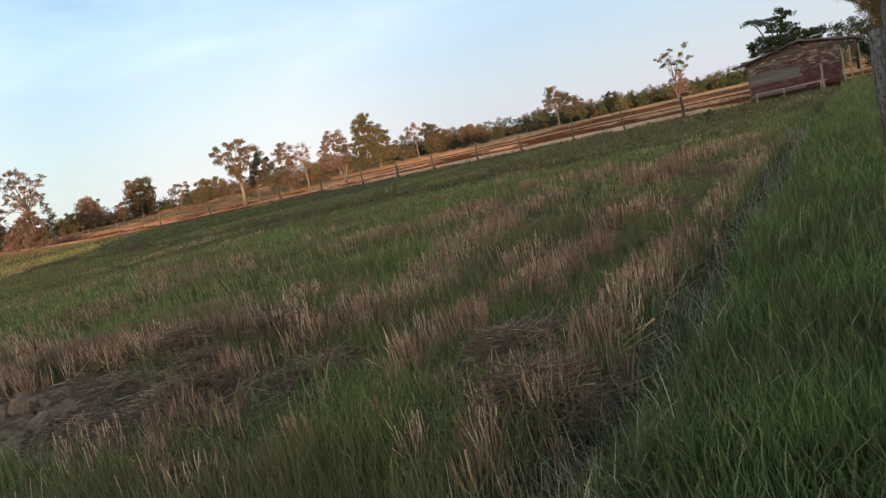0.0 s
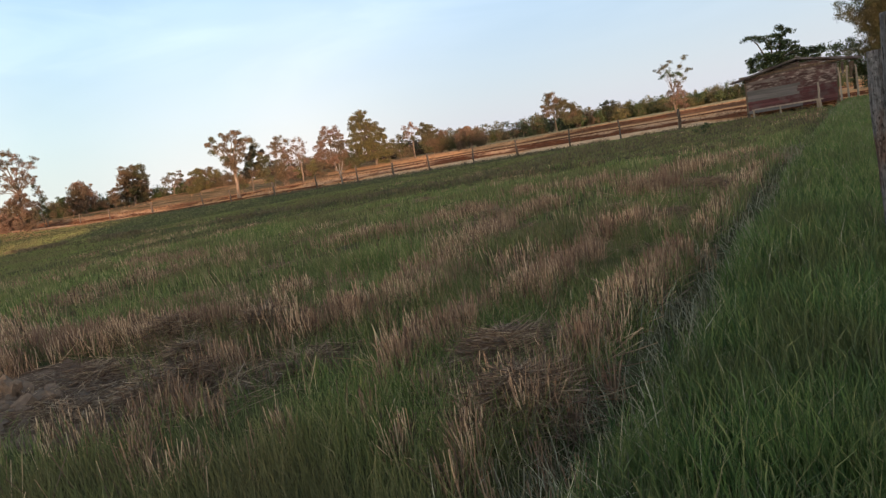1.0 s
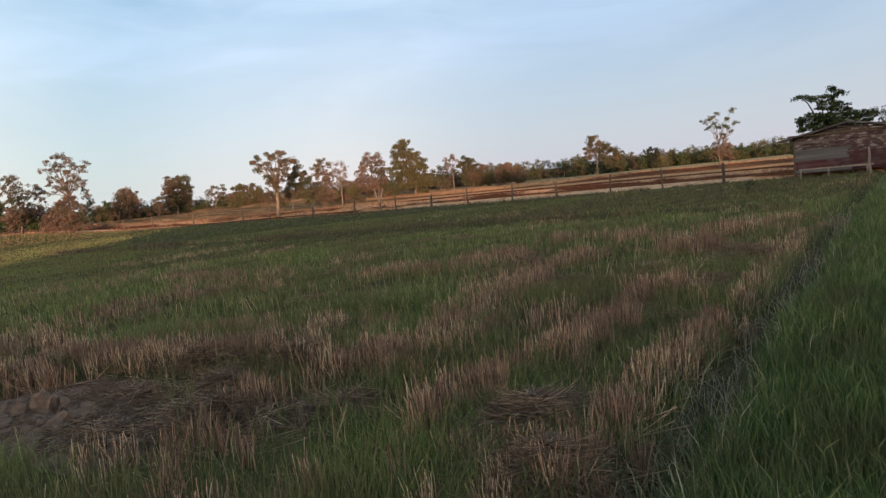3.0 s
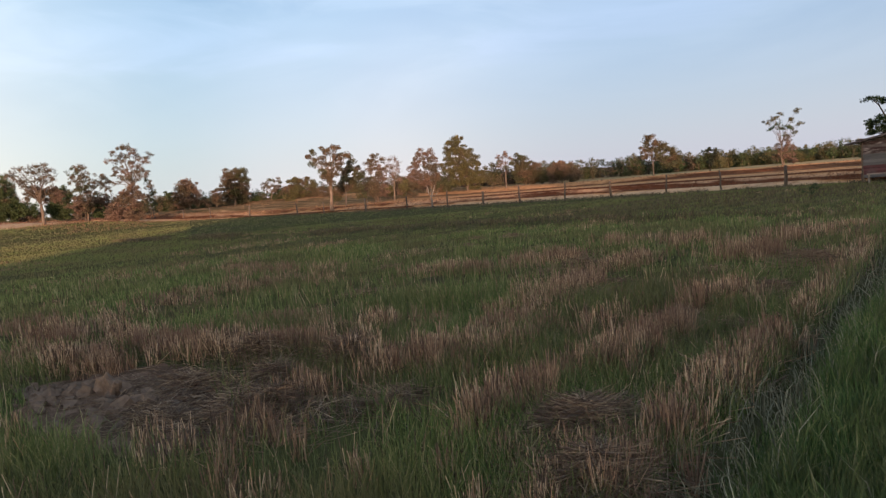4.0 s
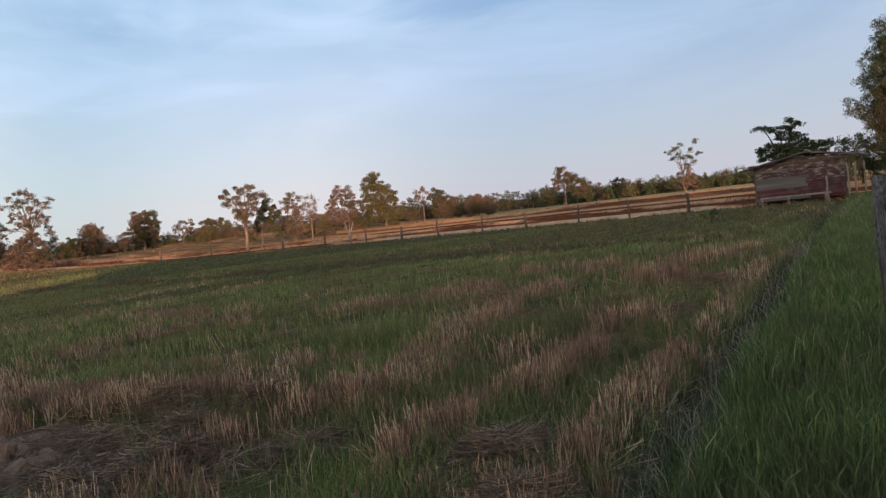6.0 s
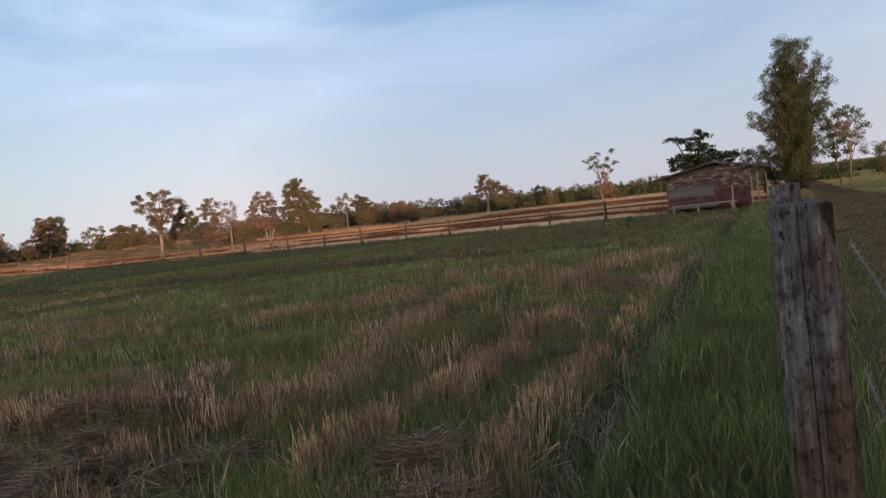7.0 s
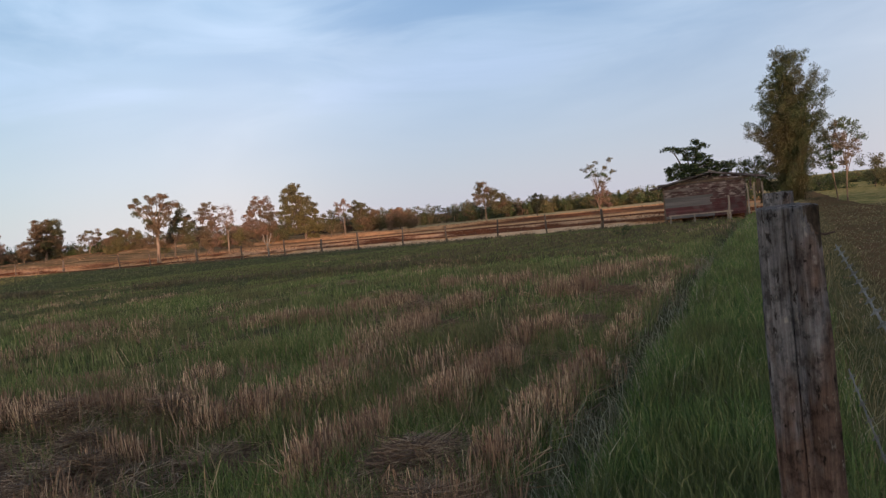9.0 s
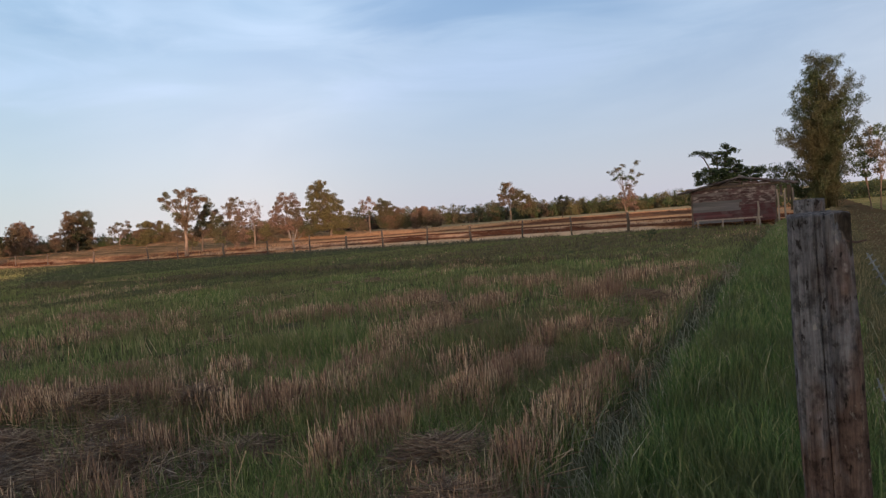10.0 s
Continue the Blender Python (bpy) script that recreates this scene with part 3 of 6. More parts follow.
def tree(name, x, y, label, blobs, leaf_material, bark, fork=0.35, trunk=0.16, lean=(0.0, 0.0), clumps=26, clump=0.55, per=34,
         leaf=0.26, flat=0.75, stems=1, shell=0.35, twigs=0.8, category="tree", group="", second=None, z=None):
    """A tree: trunk and limbs that reach into each mass of foliage, twigs to each clump, and clumps of leaves with gaps between."""
    z = float(ground_z(x, y)) - 0.03 if z is None else z
    grown = 1.0 if flat < 0.5 else 1.22 if twigs < 1.0 else 1.15
    blobs = [(b[0] * 1.06, b[1] * 1.06, b[2] - 0.1 * b[5], b[3] * grown, b[4] * grown, b[5] * grown * 1.05) for b in blobs]
    clumps, clump, per, trunk = int(clumps * 1.6), clump * 1.15, int(per * 1.75), trunk * 0.66
    top = max(b[2] + b[5] for b in blobs)
    root = thing(name, x, y, z, label, category, group)
    wooden, foliage = [], []
    forks = []
    for s in range(stems):
        dx, dy = (0, 0) if stems == 1 else rng.normal(0, 0.25, 2)
        f = np.array([lean[0] * fork * top + dx * 2, lean[1] * fork * top + dy * 2, fork * top])
        pts = bowed((dx, dy, -0.1), f, 0, 5, trunk * 0.25)
        pts[0, :2] = dx, dy
        wooden.append(tube(pts, trunk * np.array([1.35, 1.0, 0.9, 0.8, 0.68]), 7))
        forks.append(f)
    for k, b in enumerate(blobs):
        centre = np.array(b[:3])
        f = forks[k % stems]
        start = f - np.array([0, 0, 0.12 * top * rng.uniform(0, 1)])
        wooden.append(tube(bowed(start, centre, 0.08 * top, 5, 0.08 * b[3]), trunk * np.array([0.6, 0.48, 0.38, 0.28, 0.16]), 5))
        vol = max(5, int(clumps * (b[3] * b[5]) / sum(q[3] * q[5] for q in blobs)))
        at = in_blob(b, vol, shell)
        for p in at:
            if rng.uniform() < twigs:
                wooden.append(tube(bowed(centre + (p - centre) * 0.1, p, 0.05, 3), [trunk * 0.16, trunk * 0.10, trunk * 0.04], 3))
        foliage.append(leaves(at, clump * rng.uniform(0.6, 1.3, vol), per, leaf * 0.76, flat))
    part("trunk", join(wooden), bark, root)
    if second:
        half = max(1, int(len(foliage) * 0.5))
        part("crown", join(foliage[:half]), leaf_material, root)
        part("crown", join(foliage[half:]), second, root)
    else:
        part("crown", join(foliage), leaf_material, root)
    return root


def cluster(w, low, high, n, depth=0.8, size=0.36, seed=0):
    """Foliage masses of an irregular crown, w wide, between two heights."""
    r = np.random.default_rng(seed)
    out = []
    for i in range(n):
        t = r.uniform(0, 1)
        h = low + (high - low) * (0.08 + 0.9 * (i + 0.5 * t) / n)
        reach = w / 2 * (1 - size) * math.sqrt(max(0.05, 1 - (abs(i / n - 0.42) / 0.72) ** 2))
        a = 2.4 * i + r.uniform(-0.5, 0.5)
        s = w / 2 * size * r.uniform(0.75, 1.3)
        rz = min(s * 1.0, (high - low) * 0.48)
        out.append((reach * math.cos(a), reach * math.sin(a) * depth, min(h, high - rz), s, s * depth, rz))
    return out


AZ = radians(33)


def side(dx, dz, r, rz, dd=0.0, AZ=AZ):
    """A foliage mass dx metres to the right of the trunk as the fence line sees it."""
    return (dx * math.cos(AZ) - dd * math.sin(AZ), dx * math.sin(AZ) + dd * math.cos(AZ), dz, r, r, rz)


CROWNS = {"dense": (4.6, 96, 0.2, 0.36), "medium": (3.4, 70, 0.15, 0.33), "airy": (2.6, 42, 0.1, 0.28), "twiggy": (6.5, 9, 0.0, 0.30)}


def crowned(label, x, y, az, kind, foliage, bark, trunk, fork, masses, group="trees beyond the meadow"):
    """A tree whose crown is made of masses (offset to the side, height, half width, half height): trunk, a limb into each mass, twigs and leaf clumps."""
    share, per, shell, size = CROWNS[kind]
    far = math.hypot(x, y) / 80
    z = float(ground_z(x, y)) - 0.03
    root = thing("tree", x, y, z, label, "tree", group)
    trunk *= 0.72
    half = (max(m[0] + m[2] for m in masses) - min(m[0] - m[2] for m in masses)) / 2
    foot, crotch = np.array([0, 0, -0.1]), np.array(side(fork[0], fork[1], 0, 0, 0, az)[:3])
    wooden = [tube(bowed(foot, crotch, 0, 6, trunk * 0.3), trunk * np.array([1.45, 1.08, 0.98, 0.9, 0.82, 0.74]), 8)]
    sprays = [[] for _ in foliage]
    for k, (dx, dz, rx, rz) in enumerate(masses):
        deep = rng.uniform(-0.45, 0.45) * half
        mass = side(dx, dz, rx * 1.12, rz * 1.12, deep, az)
        centre = np.array(mass[:3])
        low = crotch + (centre - crotch) * np.array([0.12, 0.12, 0.22]) * rng.uniform(0, 1)
        gap = float(np.linalg.norm(centre - crotch))
        wooden.append(tube(bowed(low, centre, 0.06 * gap, 5, 0.035 * gap), trunk * np.array([0.42, 0.33, 0.25, 0.18, 0.10]), 5))
        clump = size * far ** 0.5
        n = max(4, int(share * rx * rz / clump ** 2))
        at = in_blob(mass, n, shell)
        for p in at:
            if kind == "twiggy" or rng.uniform() < 0.5:
                wooden.append(tube(bowed(centre, p, 0.05, 3, 0.04), np.array([0.020, 0.014, 0.006]) * (1.3 if kind == "twiggy" else 1.0), 3))
        sprays[k % len(foliage) if rng.uniform() < 0.7 else 0].append(leaves(at, clump * rng.uniform(0.6, 1.4, n), per, 0.135 * far ** 0.5, 0.7, 0.6, simple=True))
    part("trunk", join(wooden), bark, root)
    for made, mat in zip(sprays, foliage):
        if made:
            part("crown", join(made), mat, root)
    return root


def build_far_trees():
    crowned("leaning forked tree with bare grey twiggy top", -75.6, 28.0, 1.215, "twiggy", (M_LEAF_BROWN,), M_BARK, 0.21, (-0.09, 2.09), [(-2.09, 5.05, 0.85, 0.52), (-1.5, 4.45, 1.04, 0.59), (-1.55, 5.57, 0.65, 0.33), (-0.43, 5.27, 0.98, 0.52), (0.04, 5.9, 0.85, 0.39), (0.75, 6.03, 0.52, 0.26), (0.85, 5.29, 0.85, 0.52), (0.17, 4.55, 1.17, 0.52), (1.25, 4.47, 0.59, 0.46), (-0.99, 3.85, 1.04, 0.39)])
    crowned("rust-brown low crown under a bare tree", -76.6, 28.2, 1.217, "medium", (M_LEAF_RUST, M_LEAF_BROWN,), M_BARK, 0.1, (0.09, 1.92), [(-0.26, 3.49, 0.86, 0.53), (0.74, 3.52, 0.92, 0.53), (1.38, 3.01, 0.92, 0.59), (0.26, 2.93, 1.05, 0.46), (1.72, 2.52, 0.59, 0.4), (-0.82, 2.97, 0.66, 0.53), (0.91, 2.47, 0.79, 0.33)])
    crowned("dark green dense tree behind paler ones", -100.5, 39.6, 1.195, "dense", (M_LEAF_DARK, M_LEAF_GREEN,), M_BARK_DARK, 0.2, (0.11, 1.15), [(0.04, 3.84, 1.22, 1.22), (0.76, 3.09, 1.13, 1.22), (-0.52, 2.59, 1.22, 1.22), (0.88, 1.85, 1.05, 1.05), (-0.78, 1.55, 1.22, 0.87), (0.13, 1.3, 1.22, 1.05)])
    crowned("dark rounded tree at the meadow's end", -99.0, 32.0, 1.257, "dense", (M_LEAF_DARK, M_LEAF_BROWN,), M_BARK_DARK, 0.2, (0.10, 0.76), [(0.35, 4.65, 1.18, 1.34), (0.82, 3.54, 1.09, 1.34), (0.01, 2.9, 1.18, 1.34), (1.04, 2.45, 0.76, 0.84)])
    crowned("airy tree with thin grey-brown layered crown", -87.4, 37.3, 1.166, "airy", (M_LEAF_BROWN, M_LEAF_GREEN,), M_BARK, 0.17, (0.22, 3.03), [(-0.13, 6.67, 0.77, 0.46), (-0.78, 6.24, 0.92, 0.54), (0.09, 5.98, 0.77, 0.54), (-1.16, 5.66, 0.54, 0.38), (-0.45, 5, 1, 0.61), (0.26, 4.4, 0.92, 0.61), (1.24, 4.86, 0.84, 0.46), (2.05, 5.35, 0.77, 0.54), (2.48, 4.77, 0.61, 0.46), (1.68, 4.35, 0.92, 0.46), (0.71, 3.54, 1.07, 0.54), (-0.51, 4.05, 0.92, 0.54), (2.63, 3.93, 0.61, 0.38)])
    crowned("russet bush with low dense crown", -86.6, 36.7, 1.170, "medium", (M_LEAF_RUST, M_LEAF_BROWN,), M_BARK_DARK, 0.1, (-0.00, 1.12), [(-0.44, 2.52, 0.84, 0.68), (0.43, 2.17, 1.06, 0.91), (-0.32, 1.49, 1.06, 0.84), (-1.09, 2.04, 0.61, 0.61), (1.17, 2.78, 0.68, 0.53)])
    crowned("dark green undergrowth bush between russet trees", -87.9, 38.9, 1.154, "dense", (M_LEAF_DARK, M_LEAF_RUST,), M_BARK_DARK, 0.1, (0.08, 0.78), [(-0.22, 1.99, 0.78, 0.85), (0.58, 2.33, 0.78, 0.93), (0.06, 1.13, 1.16, 0.7), (0.84, 1.33, 0.7, 0.78)])
    crowned("tall airy tree with layered rust-grey crown", -79.0, 38.9, 1.112, "airy", (M_LEAF_BROWN, M_LEAF_RUST,), M_BARK, 0.21, (0.14, 4.01), [(-0.55, 8.57, 0.71, 0.36), (0.2, 8.46, 0.64, 0.36), (-1.04, 7.96, 0.57, 0.36), (0.61, 7.92, 0.71, 0.43), (-0.25, 7.65, 0.78, 0.36), (-1.66, 7.17, 0.64, 0.28), (-0.86, 6.99, 0.64, 0.36), (1.2, 7.36, 0.57, 0.36), (2.24, 7.49, 0.57, 0.36), (1.8, 6.87, 0.5, 0.36), (0.13, 6.86, 0.64, 0.36), (0.91, 6.48, 0.71, 0.5), (1.44, 5.86, 0.64, 0.43), (1.8, 5.37, 0.36, 0.36), (0.58, 5.66, 0.64, 0.36), (-0.23, 5.85, 0.57, 0.36), (-1.09, 6.11, 0.57, 0.43), (-1.5, 5.63, 0.5, 0.28), (-0.91, 5.13, 0.64, 0.36), (0.02, 4.99, 0.57, 0.28), (0.99, 5.11, 0.57, 0.28), (-1.5, 4.66, 0.57, 0.28)])
    crowned("drooping feathery green-grey sapling at a trunk's side", -80.0, 41.4, 1.093, "airy", (M_LEAF_GREEN, M_LEAF_BROWN,), M_BARK, 0.07, (0.05, 2.65), [(0.03, 4.52, 0.44, 0.44), (0.34, 3.96, 0.51, 0.58), (0.55, 3.14, 0.44, 0.65), (-0.05, 2.79, 0.36, 0.51), (0.38, 2.21, 0.36, 0.51)])
    crowned("leafless russet brush thicket at a trunk's foot", -77.5, 37.4, 1.121, "medium", (M_LEAF_RUST, M_LEAF_BROWN,), M_BARK, 0.08, (0.43, 1.36), [(0.81, 3.61, 0.83, 0.63), (1.43, 2.85, 0.63, 0.63), (0.07, 3.23, 0.76, 0.63), (-0.48, 2.52, 0.83, 0.63), (0.76, 2.21, 0.97, 0.76), (1.38, 1.52, 0.69, 0.69), (-1.14, 1.76, 0.83, 0.69), (-0.18, 1.16, 1.04, 0.76), (-1.04, 0.74, 0.9, 0.63), (0.8, 0.56, 0.97, 0.63), (-1.69, 1.06, 0.56, 0.56)])
    crowned("low dark hedge bush beyond the meadow", -113.1, 60.0, 1.082, "dense", (M_LEAF_DARK, M_LEAF_GREEN,), M_BARK_DARK, 0.12, (0.07, 0.30), [(-0.5, 1.45, 1.03, 0.93), (0.78, 1.71, 1.03, 0.93), (1.93, 2.37, 0.93, 1.03), (2.34, 1.18, 1.03, 0.93), (0.31, 0.79, 1.45, 0.72)])
    crowned("dome-crowned brown tree on two pale trunks", -108.1, 62.9, 1.044, "dense", (M_LEAF_RUST, M_LEAF_BROWN,), M_BARK, 0.18, (0.02, 1.31), [(-0.22, 4.64, 1.01, 0.61), (-1.02, 3.86, 1.11, 0.81), (0.49, 3.82, 1.21, 0.91), (-0.43, 2.86, 1.51, 1.01), (0.97, 2.55, 1.01, 1.01), (-1.55, 2.4, 0.91, 1.01), (-0.3, 1.62, 1.51, 0.91), (1.28, 1.29, 0.81, 0.91), (-1.53, 1.07, 0.81, 0.81)])
    crowned("low dark companion bush beside a round tree", -106.7, 67.1, 1.009, "dense", (M_LEAF_BROWN, M_LEAF_GREEN,), M_BARK_DARK, 0.12, (0.07, 0.70), [(0.25, 2.33, 0.81, 0.81), (-0.21, 1.5, 0.71, 0.81), (0.59, 1.24, 0.81, 0.92), (-1.85, 0.88, 0.92, 0.61)])
    crowned("tall dense round-headed dark brown-green tree", -108.4, 71.8, 0.986, "dense", (M_LEAF_BROWN, M_LEAF_GREEN,), M_BARK, 0.28, (0.19, 1.41), [(-0.09, 5.74, 1.37, 0.84), (1.34, 5.62, 1.26, 0.84), (-0.88, 4.71, 1.16, 1.16), (1.88, 4.38, 1.16, 1.16), (0.41, 4.2, 1.68, 1.37), (-0.97, 3.12, 1.16, 1.16), (1.89, 2.67, 1.05, 1.26), (0.4, 2.39, 1.89, 1.37), (-0.77, 1.5, 1.37, 0.95), (1.32, 1.1, 1.37, 0.95)])
    crowned("small pale-stemmed tree with flat thin crown", -104.8, 77.0, 0.936, "airy", (M_LEAF_BROWN, M_LEAF_GREEN,), M_BARK, 0.14, (0.22, 1.64), [(-0.66, 3.54, 0.84, 0.42), (0.36, 3.86, 0.74, 0.42), (1.36, 3.88, 0.84, 0.42), (2.01, 3.41, 0.53, 0.32), (-1.14, 2.77, 0.63, 0.42), (-0.15, 2.79, 0.74, 0.42), (1.05, 2.89, 0.84, 0.42), (1.62, 2.63, 0.53, 0.32)])
    crowned("low dark scrub bush at the meadow's back", -105.0, 78.5, 0.928, "dense", (M_LEAF_DARK, M_LEAF_GREEN,), M_BARK_DARK, 0.1, (0.07, 0.30), [(-0.43, 1.09, 0.85, 0.64), (0.8, 1.29, 0.85, 0.74), (-3.06, 0.82, 0.95, 0.53), (-4.07, 0.6, 0.85, 0.53), (0.29, 0.3, 1.48, 0.64)])
    crowned("wide rounded yellow-green bush", -94.0, 74.7, 0.899, "dense", (M_LEAF_YELLOW, M_LEAF_BROWN,), M_BARK_DARK, 0.16, (0.08, 0.30), [(-0.6, 2.46, 1.26, 0.97), (0.81, 2.62, 1.26, 0.87), (2.06, 2.04, 1.07, 0.87), (-1.45, 1.5, 0.97, 0.97), (-0, 1.09, 1.55, 1.07), (1.64, 0.75, 1.45, 1.07), (3.26, 0.98, 0.87, 0.78), (2.89, 0.06, 1.07, 0.78), (-1.39, 0.27, 0.97, 0.68), (3.64, 0.09, 0.68, 0.68)])
    crowned("spreading tree with pale leaning trunk and thin brown crown", -49.9, 43.3, 0.854, "medium", (M_LEAF_BROWN, M_LEAF_GREEN,), M_BARK, 0.22, (0.07, 2.63), [(0.3, 5.9, 0.48, 0.27), (-0.38, 5.8, 0.48, 0.27), (0.9, 5.69, 0.43, 0.32), (-1.03, 5.54, 0.43, 0.27), (-1.53, 5.16, 0.32, 0.21), (-0.07, 5.25, 0.59, 0.32), (0.68, 5.03, 0.59, 0.37), (1.32, 5.19, 0.37, 0.32), (1.84, 5.2, 0.43, 0.27), (2.19, 5.01, 0.32, 0.27), (-0.89, 4.9, 0.48, 0.32), (-1.44, 4.53, 0.32, 0.27), (-0.31, 4.49, 0.48, 0.32), (0.4, 4.33, 0.53, 0.37), (1.09, 4.48, 0.43, 0.37), (-0.58, 3.89, 0.48, 0.32), (0.12, 3.62, 0.59, 0.37), (0.75, 3.67, 0.48, 0.43), (-0.24, 3.13, 0.48, 0.37), (0.35, 2.87, 0.53, 0.37)])
    crowned("bushy olive tree leaning on a pale-trunked one", -54.9, 49.6, 0.835, "dense", (M_LEAF_GREEN, M_LEAF_BROWN,), M_BARK_DARK, 0.12, (0.13, 1.71), [(0.77, 4.59, 0.54, 0.36), (0.12, 3.95, 0.54, 0.42), (0.93, 3.82, 0.66, 0.42), (1.6, 4.05, 0.36, 0.3), (0.27, 3.11, 0.72, 0.48), (1.13, 2.92, 0.72, 0.54), (1.75, 3.22, 0.42, 0.48), (0.53, 2.2, 0.78, 0.48), (1.46, 2, 0.6, 0.54), (-0.28, 2.33, 0.48, 0.48), (1.74, 1.27, 0.42, 0.42)])
    crowned("rust-brown bushy small tree with several pale stems", -57.8, 55.4, 0.805, "medium", (M_LEAF_RUST, M_LEAF_BROWN,), M_BARK, 0.08, (0.25, 1.14), [(-0.12, 3.28, 0.58, 0.52), (0.52, 2.59, 0.71, 0.58), (0.07, 1.99, 0.71, 0.58), (1.09, 1.9, 0.71, 0.58), (1.96, 1.56, 0.58, 0.52), (0.65, 1.3, 0.78, 0.45), (1.51, 0.96, 0.65, 0.39)])
    crowned("slender tree with pale trunk and broken brown crown", -60.6, 59.6, 0.792, "medium", (M_LEAF_BROWN, M_LEAF_RUST,), M_BARK, 0.13, (0.19, 1.66), [(0.44, 5.64, 0.55, 0.34), (-0.15, 5.15, 0.55, 0.41), (0.86, 5.06, 0.55, 0.41), (-0.59, 4.78, 0.41, 0.34), (0.19, 4.44, 0.62, 0.41), (1.12, 4.16, 0.48, 0.41), (1.63, 3.84, 0.41, 0.34), (-0.34, 3.88, 0.55, 0.41), (0.51, 3.53, 0.69, 0.48), (1, 2.95, 0.55, 0.48), (-0.09, 2.91, 0.62, 0.41)])
    crowned("nearly bare pale tree with sparse leaves", -61.1, 63.4, 0.766, "twiggy", (M_LEAF_RUST, M_LEAF_BROWN,), M_BARK, 0.13, (0.16, 2.63), [(-0.24, 5.13, 0.57, 0.36), (0.47, 5.21, 0.43, 0.28), (0.78, 4.69, 0.43, 0.43), (-0.59, 4.39, 0.43, 0.36), (0.16, 4.18, 0.5, 0.43), (0.84, 3.84, 0.36, 0.5), (-0.27, 3.37, 0.43, 0.43), (0.41, 3.03, 0.36, 0.43)])
    crowned("rounded olive-brown bush with low crown", -64.9, 69.4, 0.751, "medium", (M_LEAF_BROWN, M_LEAF_YELLOW,), M_BARK_DARK, 0.1, (0.07, 0.82), [(-0.62, 1.64, 0.69, 0.61), (0.35, 2.17, 0.61, 0.61), (0.89, 1.36, 0.77, 0.69), (-0.23, 0.85, 0.84, 0.54), (0.97, 0.58, 0.77, 0.46)])
    crowned("broad brown tree with domed crown reaching low", -66.0, 75.2, 0.719, "medium", (M_LEAF_RUST, M_LEAF_BROWN,), M_BARK, 0.22, (0.16, 1.62), [(-0.07, 6.2, 0.73, 0.48), (0.88, 5.96, 0.73, 0.48), (-0.76, 5.62, 0.65, 0.57), (0.16, 5.14, 0.81, 0.57), (1.36, 5.04, 0.73, 0.65), (-1.32, 4.8, 0.57, 0.57), (-0.57, 4.25, 0.89, 0.65), (0.62, 3.98, 0.97, 0.65), (1.67, 4.05, 0.65, 0.65), (-1.58, 3.7, 0.65, 0.65), (-0.2, 3.02, 1.05, 0.73), (1.08, 2.82, 0.89, 0.73), (-1.99, 2.77, 0.73, 0.73), (-1.08, 2.13, 0.89, 0.73), (0.18, 1.86, 1.13, 0.73), (-2.39, 1.93, 0.65, 0.65), (1.28, 1.52, 0.73, 0.73), (-1.01, 1.16, 1.05, 0.57)])
    crowned("tall olive-green tree with pointed crown and dark trunk", -58.4, 75.0, 0.661, "dense", (M_LEAF_YELLOW, M_LEAF_GREEN,), M_BARK_DARK, 0.28, (-0.02, 1.78), [(-1.31, 7.2, 0.69, 0.46), (-0.62, 7.29, 0.54, 0.38), (-1.82, 6.57, 0.69, 0.54), (-0.92, 6.49, 0.77, 0.54), (-0.19, 6.04, 0.61, 0.54), (-2.35, 5.78, 0.61, 0.61), (-1.46, 5.55, 0.84, 0.61), (-0.5, 5.16, 0.84, 0.61), (0.58, 5.22, 0.61, 0.54), (1.13, 4.56, 0.61, 0.54), (-2, 4.62, 0.84, 0.69), (-0.88, 4.21, 1, 0.69), (0.32, 4.03, 0.92, 0.69), (1.44, 3.7, 0.61, 0.61), (-2.69, 3.69, 0.77, 0.69), (-1.58, 3.21, 1, 0.77), (-0.24, 2.86, 1.07, 0.77), (1.13, 2.74, 0.84, 0.69), (1.93, 2.21, 0.46, 0.61), (-2.58, 2.38, 0.92, 0.69), (-1.24, 1.88, 1.07, 0.69), (0.59, 1.72, 0.92, 0.69), (1.62, 1.32, 0.61, 0.61), (-2.22, 1.21, 0.92, 0.54), (1.11, 0.68, 0.69, 0.46)])
    crowned("thin pale-barked tree with feathery sparse crown", -54.2, 78.0, 0.606, "airy", (M_LEAF_RUST, M_LEAF_GREEN,), M_BARK, 0.13, (0.12, 2.76), [(0.21, 4.79, 0.61, 0.31), (-0.5, 4.4, 0.54, 0.38), (0.62, 4.22, 0.54, 0.38), (-0.93, 3.84, 0.38, 0.31), (-0.18, 3.69, 0.61, 0.38), (0.86, 3.45, 0.38, 0.38), (-0.68, 3.13, 0.46, 0.38), (0.22, 2.97, 0.54, 0.38)])
    crowned("dark green bushy tree with uneven crown", -57.4, 87.9, 0.578, "dense", (M_LEAF_GREEN, M_LEAF_BROWN,), M_BARK_DARK, 0.17, (0.06, 0.69), [(-0.81, 4.45, 0.68, 0.51), (-0.27, 3.9, 0.76, 0.59), (-1.46, 3.67, 0.68, 0.59), (-0.6, 2.93, 0.93, 0.68), (0.66, 2.98, 0.85, 0.68), (1.72, 2.72, 0.76, 0.68), (-1.3, 2.49, 0.76, 0.68), (-0.01, 1.87, 1.02, 0.68), (1.31, 1.75, 1.02, 0.68), (2.47, 1.65, 0.68, 0.68), (-0.89, 1.28, 0.93, 0.59), (0.57, 0.82, 1.02, 0.59), (1.98, 0.69, 0.85, 0.51)])
